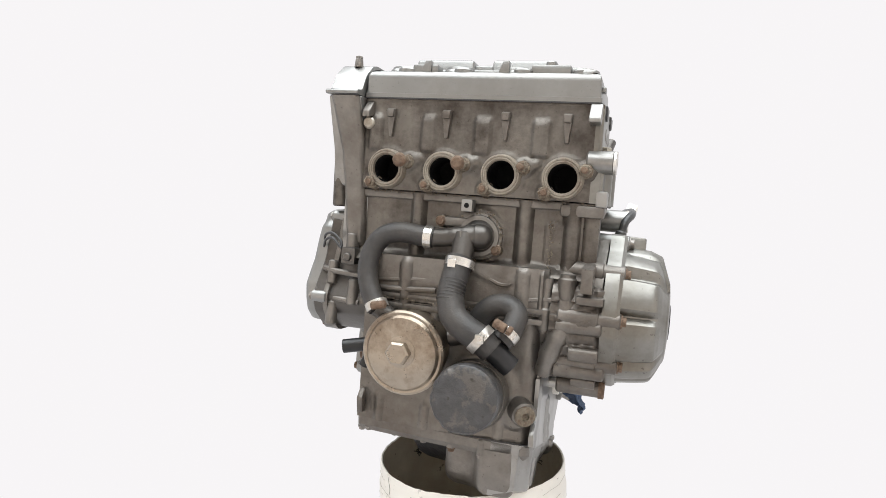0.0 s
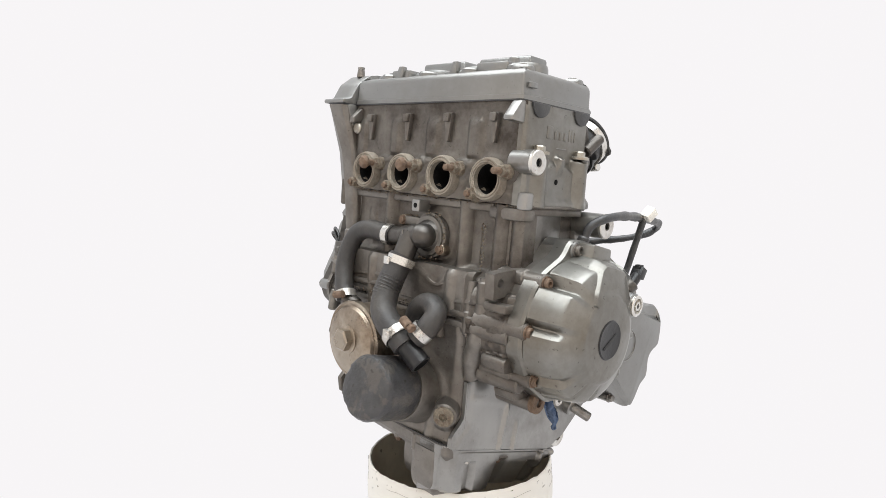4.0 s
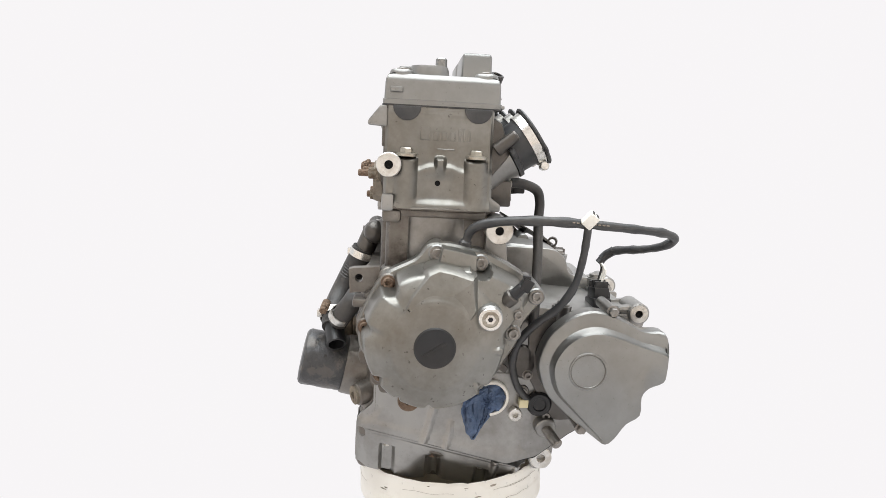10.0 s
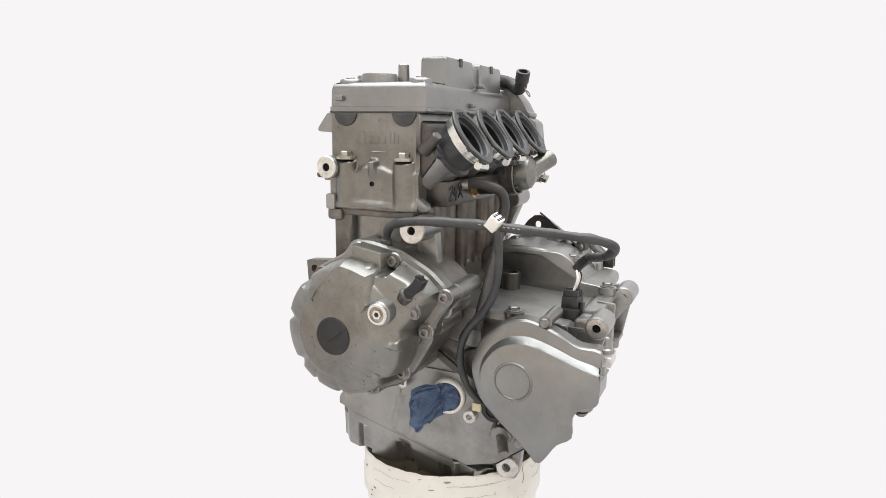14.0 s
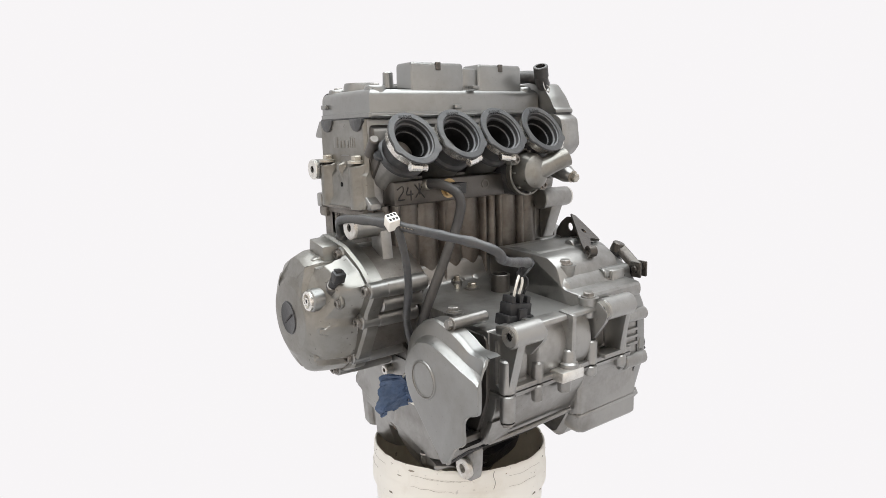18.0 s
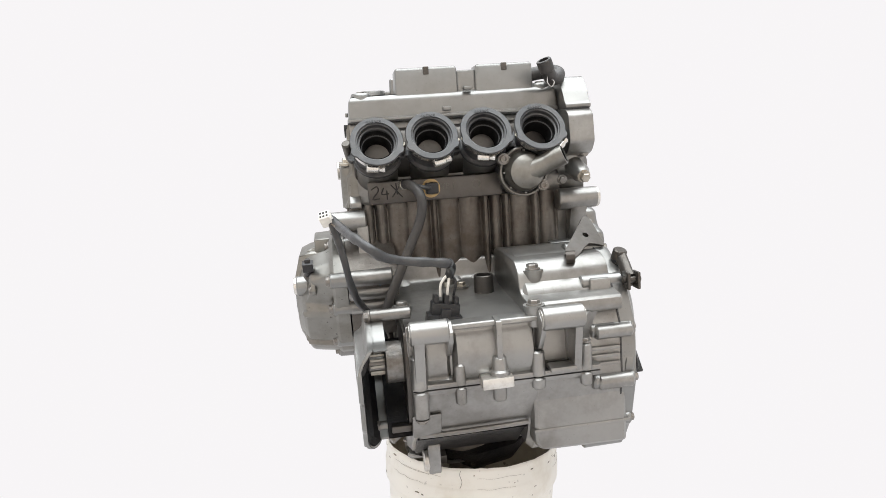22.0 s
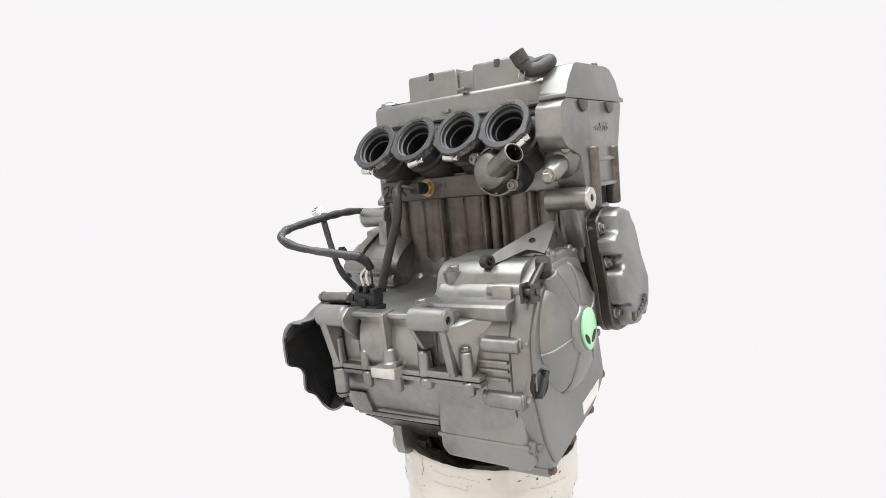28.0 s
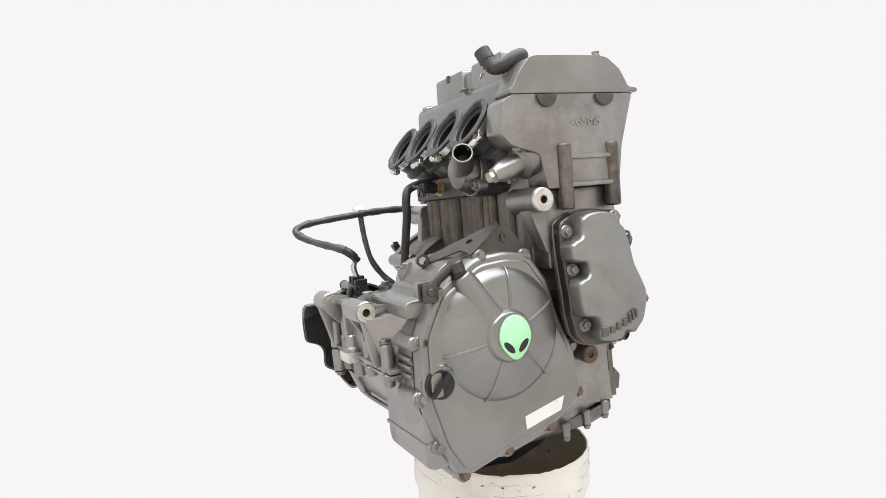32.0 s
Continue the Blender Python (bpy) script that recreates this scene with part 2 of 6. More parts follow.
def grow(pts, d):
    """A closed polygon moved outwards by d."""
    n = len(pts)
    area2 = sum(pts[i][0] * pts[(i + 1) % n][1] - pts[(i + 1) % n][0] * pts[i][1] for i in range(n))
    s = 1 if area2 > 0 else -1
    out = []
    for i in range(n):
        a, b, c = Vector(pts[i - 1]), Vector(pts[i]), Vector(pts[(i + 1) % n])
        e1, e2 = (b - a).normalized(), (c - b).normalized()
        n1, n2 = Vector((e1.y, -e1.x)) * s, Vector((e2.y, -e2.x)) * s
        m = (n1 + n2)
        m = m.normalized() * (d / max(0.5, m.normalized().dot(n1)))
        out.append((b.x + m.x, b.y + m.y))
    return out


def rounded(pts, r, k=3):
    """A polygon with its corners rounded."""
    out = []
    n = len(pts)
    for i in range(n):
        a, b, c = Vector(pts[i - 1]), Vector(pts[i]), Vector(pts[(i + 1) % n])
        q = min(r, (a - b).length * 0.45, (c - b).length * 0.45)
        p0, p1 = b + (a - b).normalized() * q, b + (c - b).normalized() * q
        for j in range(k + 1):
            t = j / k
            v = p0 * (1 - t) ** 2 + b * 2 * t * (1 - t) + p1 * t * t
            out.append((v.x, v.y))
    return out


def layers(pts, axis, steps, tail=None):
    """A polygon stacked along the axis: steps are (position, growth)."""
    put = {"x": lambda u, v, w: (w, u, v), "y": lambda u, v, w: (u, w, v), "z": lambda u, v, w: (u, v, w)}[axis]
    bm = bmesh.new()
    rings = []
    for a, g in steps:
        q = grow(pts, g) if g else pts
        rings.append([bm.verts.new(vec(put(u, v, a))) for u, v in q])
    n = len(pts)
    for a, b in zip(rings, rings[1:]):
        for i in range(n):
            bm.faces.new((a[i], a[(i + 1) % n], b[(i + 1) % n], b[i]))
    bm.faces.new(rings[0])
    bm.faces.new(rings[-1])
    bmesh.ops.recalc_face_normals(bm, faces=bm.faces)
    return bm


def smax(a, b, k):
    """The larger of two heights, with a fillet of size k between them."""
    h = max(k - abs(a - b), 0) / k
    return max(a, b) + h * h * k * 0.25


def rise(v, a, b):
    """0 before a, 1 after b, smooth between."""
    t = min(1, max(0, (v - a) / (b - a)))
    return t * t * (3 - 2 * t)


def reach(u, v, a, b):
    """Distance of a point from a segment in the plane."""
    du, dv = b[0] - a[0], b[1] - a[1]
    q = du * du + dv * dv
    t = 0 if q == 0 else min(1, max(0, ((u - a[0]) * du + (v - a[1]) * dv) / q))
    return math.hypot(u - a[0] - du * t, v - a[1] - dv * t)


def half_round(d, r, h):
    """Height of a rounded bar of half width r at the distance d from its middle line."""
    return h * math.sqrt(max(0, 1 - (d / r) ** 2)) if d < r else 0


def depth(pts, u, v):
    """How far a point lies inside an outline; negative outside."""
    d = min(reach(u, v, a, b) for a, b in zip(pts, pts[1:] + pts[:1]))
    odd = False
    for (ua, va), (ub, vb) in zip(pts, pts[1:] + pts[:1]):
        if (va > v) != (vb > v) and u < ua + (ub - ua) * (v - va) / (vb - va):
            odd = not odd
    return d if odd else -d


def relief(u0, u1, v0, v1, step, put, height, hole=None, back=-20):
    """A cast wall: a sheet whose height over the plane (u, v) is a function, with its rim turned back."""
    nu, nv = max(2, round((u1 - u0) / step)), max(2, round((v1 - v0) / step))
    bm = bmesh.new()
    g = []
    for i in range(nu + 1):
        u = u0 + (u1 - u0) * i / nu
        g.append([bm.verts.new(vec(put(u, v, height(u, v)))) for v in (v0 + (v1 - v0) * j / nv for j in range(nv + 1))])
    for i in range(nu):
        for j in range(nv):
            if hole and hole(u0 + (u1 - u0) * (i + 0.5) / nu, v0 + (v1 - v0) * (j + 0.5) / nv):
                continue
            bm.faces.new((g[i][j], g[i + 1][j], g[i + 1][j + 1], g[i][j + 1]))
    rim = [(i, 0) for i in range(nu)] + [(nu, j) for j in range(nv)] + [(i, nv) for i in range(nu, 0, -1)] + [(0, j) for j in range(nv, 0, -1)]
    low = [bm.verts.new(vec(put(u0 + (u1 - u0) * i / nu, v0 + (v1 - v0) * j / nv, back))) for i, j in rim]
    for k in range(len(rim)):
        q = (k + 1) % len(rim)
        bm.faces.new((g[rim[k][0]][rim[k][1]], g[rim[q][0]][rim[q][1]], low[q], low[k]))
    bmesh.ops.recalc_face_normals(bm, faces=bm.faces)
    return bm


def sloped(pts, rings, slope=-0.24, y0=-69):
    """A plan outline stacked downwards, its layers tilted towards the rear: rings are (z at y0, growth)."""
    bm = bmesh.new()
    vs = [[bm.verts.new(vec((x, y, z + slope * (y - y0)))) for x, y in (grow(pts, g) if g else pts)] for z, g in rings]
    n = len(pts)
    for a, b in zip(vs, vs[1:]):
        for i in range(n):
            bm.faces.new((a[i], a[(i + 1) % n], b[(i + 1) % n], b[i]))
    bm.faces.new(vs[0])
    bm.faces.new(vs[-1])
    bmesh.ops.recalc_face_normals(bm, faces=bm.faces)
    return bm


# ---- setting ----
def studio():
    """A white sweep behind and under the turntable that glows by itself, unseen room walls and a ceiling behind the
    camera.
    """
    seg = 72

    def shell(name, prof, k0, k1, material, label):
        bm = bmesh.new()
        rings = [[bm.verts.new((r * math.cos(2 * math.pi * k / seg), r * math.sin(2 * math.pi * k / seg), z)) for k in range(k0, k1 + 1)] for r, z in prof]
        for a, b in zip(rings, rings[1:]):
            for i in range(k1 - k0):
                bm.faces.new((b[i], b[i + 1], a[i + 1], a[i]))
        bmesh.ops.remove_doubles(bm, verts=bm.verts, dist=1e-5)
        tagged(part(name, bm, material, None), label, name.split("_")[0], kind="structure")

    # floor and sweep share one emission value, so no edge shows between them
    shell("floor", ((0.0, 0.0), (0.9, 0.0), (1.8, 0.0)), 0, seg, paper, "seamless white studio floor, made to glow")
    shell("backdrop", ((1.8, 0.0), (2.05, 0.06), (2.2, 0.22), (2.3, 0.6), (2.3, 2.2), (2.3, 2.6)), 15, 57, paper, "seamless white paper sweep, made to glow")
    shell("wall_room", ((1.8, 0.0), (2.3, 0.002), (2.3, 2.6)), 57, 87, WALL, "unseen pale wall added behind the camera to bounce light")
    shell("ceiling", ((2.3, 2.6), (1.2, 2.62), (0.0, 2.63)), 0, seg, CEILING, "plain white ceiling")


studio()

# ---- engine ----
engine = tagged(new("motorcycle_engine"), "grey four-cylinder motorcycle engine, dusty, standing in a bucket", "engine")
engine.empty_display_size = 0.1
PORTS = (-111, -37, 37, 111)

# crankcase: upper and lower halves, split along a sloping plane
UP = [(-50, -200), (66, -200), (72, -228), (90, -238), (150, -241), (236, -246), (238, -249), (238, -260), (236, -317.5), (-62, -253), (-60, -225)]
LOW = [(-62, -254), (248, -321), (245, -342), (228, -382), (216, -397), (192, -412), (150, -446), (116, -453), (-60, -411), (-60, -372), (-60, -300)]


def upper_front(x, z):
    """Front of the upper case: a foot that flares out under the cylinders, with ledges and bolt towers."""
    h = 2 + 17 * rise(-z, 197, 216) + 3 * rise(-z, 216, 250)
    h = smax(h, (20 + half_round(abs(z + 229 + 0.03 * x), 4.5, 4)) * rise(-x, 14, 26), 3)
    h = smax(h, (21 + half_round(abs(z + 241), 3.5, 3)) * rise(-x, 14, 26), 3)
    curl = reach(x, z, (10, -204), (52, -221))
    h = smax(h, 19 + half_round(min(curl, reach(x, z, (52, -221), (78, -205))), 6, 5), 4)
    for c, r in ((76, 9), (105, 9), (-71, 8)):
        h = smax(h, 21 + half_round(reach(x, z, (c, -206), (c, -246)), r, 7), 4)
    return h - 10 * rise(x, 99, 106) - 8 * rise(-x, 120, 127)


def lower_front(x, z):
    """Front of the lower case: swells round the filter seat and towards the sump, and ends in a bolted lip."""
    low = rise(-z, 330, 400)
    plan = 6 * math.exp(-((x - 25) / 62) ** 2) - 8 * rise(-x, 96, 126)
    h = 14 - 6 * rise(-z, 262, 300) + low * (4 + plan) - 5 * (1 - low) * rise(-x, 112, 126)
    h = smax(h, 9 * rise(54 - math.hypot(x - 33, z + 352), 0, 14) + 6, 8)
    h = smax(h, 8 * rise(56 - math.hypot(x + 54, z + 306), 0, 10) + 6, 6)
    h = smax(h, 12 * rise(25 - math.hypot(x - 80, z + 374), 0, 10) + 8, 8)
    for c in (-96, -34, 62):
        h = smax(h, 8 + low * (4 + plan) + half_round(abs(x - c), 6, 5) * rise(-z, 372, 384), 3)
    return h + 2.2 * rise(-z, 392, 404) - 22 * max(0, (x - 86) / 19) ** 2


def lower_side(y, z):
    """Stator side of the lower case: nearly flat, with two upright steps and a turned front corner."""
    h = 1.0 - 6 * rise(-y, 52 + 24 * rise(-z, 380, 410), 66 + 20 * rise(-z, 380, 410))
    h = smax(h, 1 + half_round(reach(y, z, (14, -372), (-2, -418)), 5, 6), 4)
    h = smax(h, 1 + half_round(reach(y, z, (36, -388), (28, -418)), 4.5, 5.5), 4)
    h = smax(h, 3.2 * rise(-y, -2, 4) - 6 * rise(-y, 52 + 24 * rise(-z, 380, 410), 66 + 20 * rise(-z, 380, 410)), 3)
    h = smax(h, 2 + half_round(reach(y, z, (-59, -352), (8, -366)), 5, 2.5) - 6 * rise(-y, 52, 66), 3)
    return h + 1.2 * rise(-z, 396, 404) - 4 * rise(y, 110, 150)


POCKETS = (-46, 15, 80)


def sump_side(y, d):
    """Stator side of the sump, d under its joint: leans in, with a bolt pocket, upright bars and a turned front corner."""
    turn = rise(y, -18, 22)
    h = -0.06 * d - turn * 0.45 * max(0, d - 17) - 30 * rise(d, 54, 68) - 14 * rise(-y, 70, 88) - 20 * rise(y, 124, 142)
    for c in POCKETS:
        h -= 8 * rise(11 - abs(y - c), 0, 5) * rise(d, 15, 19.5)
    h -= 3 * rise(12 - abs(y - 19), 0, 8) * rise(d, 6, 16)
    for c, d0, d1, r in ((97, 2, 24, 4.5), (129, 8, 30, 7)):
        h = smax(h, h + half_round(reach(y, d, (c, d0), (c - 3, d1)), r, 6), 2)
    return h + 1.4 * rise(4.5 - d, 0, 1.5)


def clutch_flank(y, z):
    """Clutch side of the lower case in front of the cover: two upright ribs over the lip."""
    h = 1 - 10 * rise(-y, 50, 62)
    h = smax(h, half_round(reach(y, z, (-56, -378), (-58, -412)), 7, 5), 4)
    h = smax(h, half_round(reach(y, z, (-34, -384), (-36, -412)), 6, 5), 4)
    h = smax(h, half_round(reach(y, z, (-44, -318), (-48, -362)), 9, 5), 5)
    return h + 2.5 * rise(-z, 402, 405)


def rear_upper(x, z):
    """Rear of the upper case: a barrel between the mounts, a shallow bay beside it and a deep pocket."""
    barrel = 16 * math.sqrt(max(0, 1 - ((z + 282) / 33) ** 2)) * rise(x, -46, -42) * rise(-x, -54, -50)
    bay = 7 * math.sqrt(max(0, 1 - ((z + 284) / 30) ** 2)) * rise(x, 56, 60) * rise(-x, -88, -84)
    pocket = -11 * rise(x, -88, -85) * rise(-x, 59, 62) * rise(z, -304, -301) * rise(-z, 258, 262)
    rails = 9 * max(rise(z, -256, -252), rise(-z, 308, 311))
    return max(1 + barrel, 1 + bay, rails, 0) + pocket


def crankcase():
    up = part("upper_crankcase", prism(rounded(UP, 6), "x", -128, 106, 2.5), CAST, engine)
    low = part("lower_crankcase", prism(rounded(LOW, 6), "x", -126, 104, 2.5), CAST, engine)
    # stator-side chamber wall behind the cover
    part("stator_chamber", layers(rounded(grow(STATOR, -4), 8), "x", ((100, -6), (112, 0), (168, 0))), DUSTY, up)
    part("front_wall", relief(-127, 106, -253, -197, 2.6, lambda x, z, h: (x, -56 - h, z), upper_front, back=2), DUSTY, up)
    part("front_wall", relief(-126, 105, -411, -254.6, 2.8, lambda x, z, h: (x, -62 - h, z), lower_front, back=2), DUSTY, low)
    part("side_wall", relief(-86, 150, -412, -330, 2.8, lambda y, z, h: (103 + h, max(y, -66) + min(0, y + 66) * rise(-z, 372, 404), z + (0.25 * max(0, y - 112) - 0.24 * (min(y, 112) + 66)) * rise(-z, 360, 405)), lower_side, back=-3), CAST, low)
    part("side_wall", relief(-62, 40, -412, -300, 2.8, lambda y, z, h: (-125.5 - h, y, z), clutch_flank, back=-3), CAST, low)
    part("rear_wall", relief(-100, 104, -317, -247.5, 2.4, lambda x, z, h: (x, 246 + h, z), rear_upper, back=-12), CAST, up)
    # black plate under the case: grease, plus the bucket's shade as colour
    part("case_underside", prism([(100, -456), (118, -458), (151, -449), (193, -415), (216, -400), (212, -398), (150, -440), (100, -450)], "x", -44, 100, 1), GREASE_SHADE, low, "black underside, grease and painted shade")
    part("rear_lip", sweep([(98, 226, -390), (60, 229, -389), (0, 230, -388), (-40, 230, -387)], 3.2, 10, 4), CAST, low)
    # clutch-side chamber
    part("clutch_chamber", layers(rounded(grow(CLUTCH, -3), 8), "x", ((-42, -8), (-50, 0), (-158, 0))), CAST, up)
    # hump over the clutch
    hump = [(70, -200), (76, -190), (92, -186), (188, -188), (206, -200), (214, -226), (250, -230), (250, -250), (70, -250)]
    part("gearbox_hump", prism(rounded(hump, 8), "x", -160, -42, 5, 3), CAST, up)
    # rear upright and ledge between the swingarm mounts
    part("rear_ledge", prism(rounded([(244, -240), (264, -241), (266, -247), (244, -247)], 2), "x", -100, 100, 1), CAST, up)
    return up, low


STATOR = [(-8, -150), (18, -150), (60, -158), (98, -178), (118, -196), (124, -212), (104, -240), (100, -262), (78, -300), (60, -322),
          (20, -338), (-20, -338), (-56, -314), (-82, -272), (-84, -240), (-66, -200), (-52, -184), (-20, -168)]
CLUTCH = [(124, -180), (88, -186), (62, -224), (50, -270), (32, -312), (22, -372), (40, -392), (76, -412), (139, -427), (199, -443), (212, -436),
          (232, -402), (249, -339), (247, -268), (220, -216), (165, -183)]
UPPER, LOWER = crankcase()


def rear_face():
    # two mount tubes with their legs and tabs
    for x0, x1, y, z in ((59, 104, 271, -245), (-100, -49, 275, -243)):
        m = part("swingarm_mount", lathe((x0, y, z), (1, 0, 0), ((0, 5), (0, 12), (1.5, 14), (x1 - x0 - 1.5, 14), (x1 - x0, 12), (x1 - x0, 5)), 28, True), CAST, UPPER)
        # black plug just inside the tube stands in for the bore's shade
        part("bolt_bore", lathe((x0 + 2, y, z), (1, 0, 0), ((0, 0), (0, 4.9), (x1 - x0 - 4, 4.9), (x1 - x0 - 4, 0)), 28), SOOT_SHADE, m)
        part("bore_face", lathe((x1 - 0.3, y, z), (1, 0, 0), ((0, 5), (0, 11.5), (0.8, 11.5), (0.8, 5)), 24, True), MACHINED, m)
        part("bore_face", lathe((x0 - 0.5, y, z), (1, 0, 0), ((0, 5), (0, 11.5), (0.8, 11.5), (0.8, 5)), 24, True), MACHINED, m)
    for x0, x1, yb, zb in ((88, 100, 264, -314), (-98, -89, 270, -312), (55, 61, 258, -280), (-54, -48, 262, -284)):
        part("mount_leg", prism(rounded([(284, -246), (280, -258), (yb, zb), (244, zb), (244, -238), (270, -234)], 3), "x", x0, x1, 1.5), CAST, UPPER)
    bend = [((1 - q) ** 2 * -99 + 2 * q * (1 - q) * -112 + q * q * -150, (1 - q) ** 2 * 280 + 2 * q * (1 - q) * 246 + q * q * 226) for q in (k / 10 for k in range(11))]
    web = prism([(-90, 280), *bend, (-150, 200), (-90, 200)], "z", -318, -251, 1.5)
    for v in web.verts:
        if v.co.y > 0.228:
            v.co.y -= max(0, -0.252 - v.co.z) * 0.42 * (v.co.y - 0.228) / 0.056
        if v.co.z > -0.26:
            v.co.z += max(0, 0.262 - v.co.y) * 0.35
    part("mount_web", web, CAST, UPPER)
    part("rear_rim", prism(rounded([(240, -243), (258, -244.5), (262, -249), (240, -250)], 1.5), "x", -52, 62, 1), CAST, UPPER)
    part("centre_rib", prism(rounded([(250, -238), (274, -240), (272, -288), (250, -288)], 3), "x", -3, 3.5, 1.2), CAST, UPPER)
    rb = part("rib_boss", lathe((0, 264, -310), (0, 0.02, 1), ((0, 0), (0, 12), (8, 12), (10, 9), (24, 8), (26, 6), (26, 0)), 20), CAST, UPPER)
    # bosses along the parting line, upper and lower halves
    for x, r, z0, z1 in ((95, 10, -353, -276), (47, 7.5, -341, -290), (0, 9, -342, -318), (-48, 9, -333, -285), (-108, 8, -336, -282)):
        part("case_boss", cyl((x, 257, -317.2), (x, 258, z1), r, r * 0.92, 20, 2), CAST, UPPER)
        part("case_boss", cyl((x, 257, z0), (x, 257, -318.6), r * 0.92, r, 20, 2), CAST, LOWER)
    part("parting_flange_upper", prism([(236, -311), (262, -311), (262, -317.2), (236, -317.2)], "x", -126, 104, 1), CAST, UPPER)
    part("parting_flange_lower", prism([(236, -318.6), (262, -318.6), (259, -325), (236, -325)], "x", -126, 104, 1), CAST, LOWER)
    part("bearing_pad", box(-14, 24, 252, 277, -320.5, -307, 2), MACHINED, UPPER, "pale machined pad")
    part("pocket_floor", box(-92, -60, 250, 272, -311, -305, 1.2), CAST, UPPER)
    part("boss_bolt", hexbolt((95, 257, -354), (0, 0, -1), 6.5, 5), BOLT, LOWER)
    part("lower_step", prism([(232, -358), (243, -356), (229, -390), (218, -392)], "x", 70, 106, 2), CAST, LOWER)
    # bolts standing on the upper case
    for x, y, z, r, h in ((-63, 200, -207, 14, 20), (-48, 253, -236, 13, 14), (103, 170, -240, 13, 8), (25, 78, -232, 8, 12), (12, 95, -238, 11, 6), (31, 84, -242, 7, 12)):
        b = part("bolt_boss", lathe((x, y, z - 20), (0, 0, 1), ((0, 0), (0, r * 0.7), (10, r * 0.8), (20 + h * 0.4, r), (20 + h * 0.45, 0)), 20), CAST, UPPER)
        part("bolt", hexbolt((x, y, z + h * 0.45), (0, 0, 1), r * 0.55, 6), BOLT if r > 12 else STEEL, b)
    part("breather_stub", tube((-15, 124, -244), (-15, 124, -216), 13.5, 10, 24, 20), DARKCAST, UPPER)
    part("case_web", prism([(206, -222), (252, -238), (252, -252), (206, -250)], "x", -66, -58, 2), CAST, UPPER)
    part("lug_bolt", hexbolt((-108, 258, -281), (0, 0, 1), 5.5, 4.5), BOLT, UPPER)
    for z, r, x0 in ((-276, 9, -125), (-340, 10, -127)):
        part("side_boss", cyl((x0, 246, z), (-172, 246, z), r, r, 20, 2), CAST, UPPER)
    for z in (-296, -306, -316):
        part("side_fin", box(-156, -118, 238, 249.5, z - 2.2, z + 2.2, 1.2), CAST, UPPER)
    part("top_block", box(-156, -129, 198, 226, -252, -214, 3), CAST, UPPER)
    part("gear_sump_box", layers(rounded([(-44, -332), (-168, -332), (-168, -428), (-54, -426), (-44, -414)], 9), "y", ((150, 0), (231, 0), (238, -2.5), (241, -6))), CAST, LOWER)
    part("box_seam", box(-169.5, -44, 180, 242.5, -399, -394, 1.5), CAST, LOWER)


rear_face()


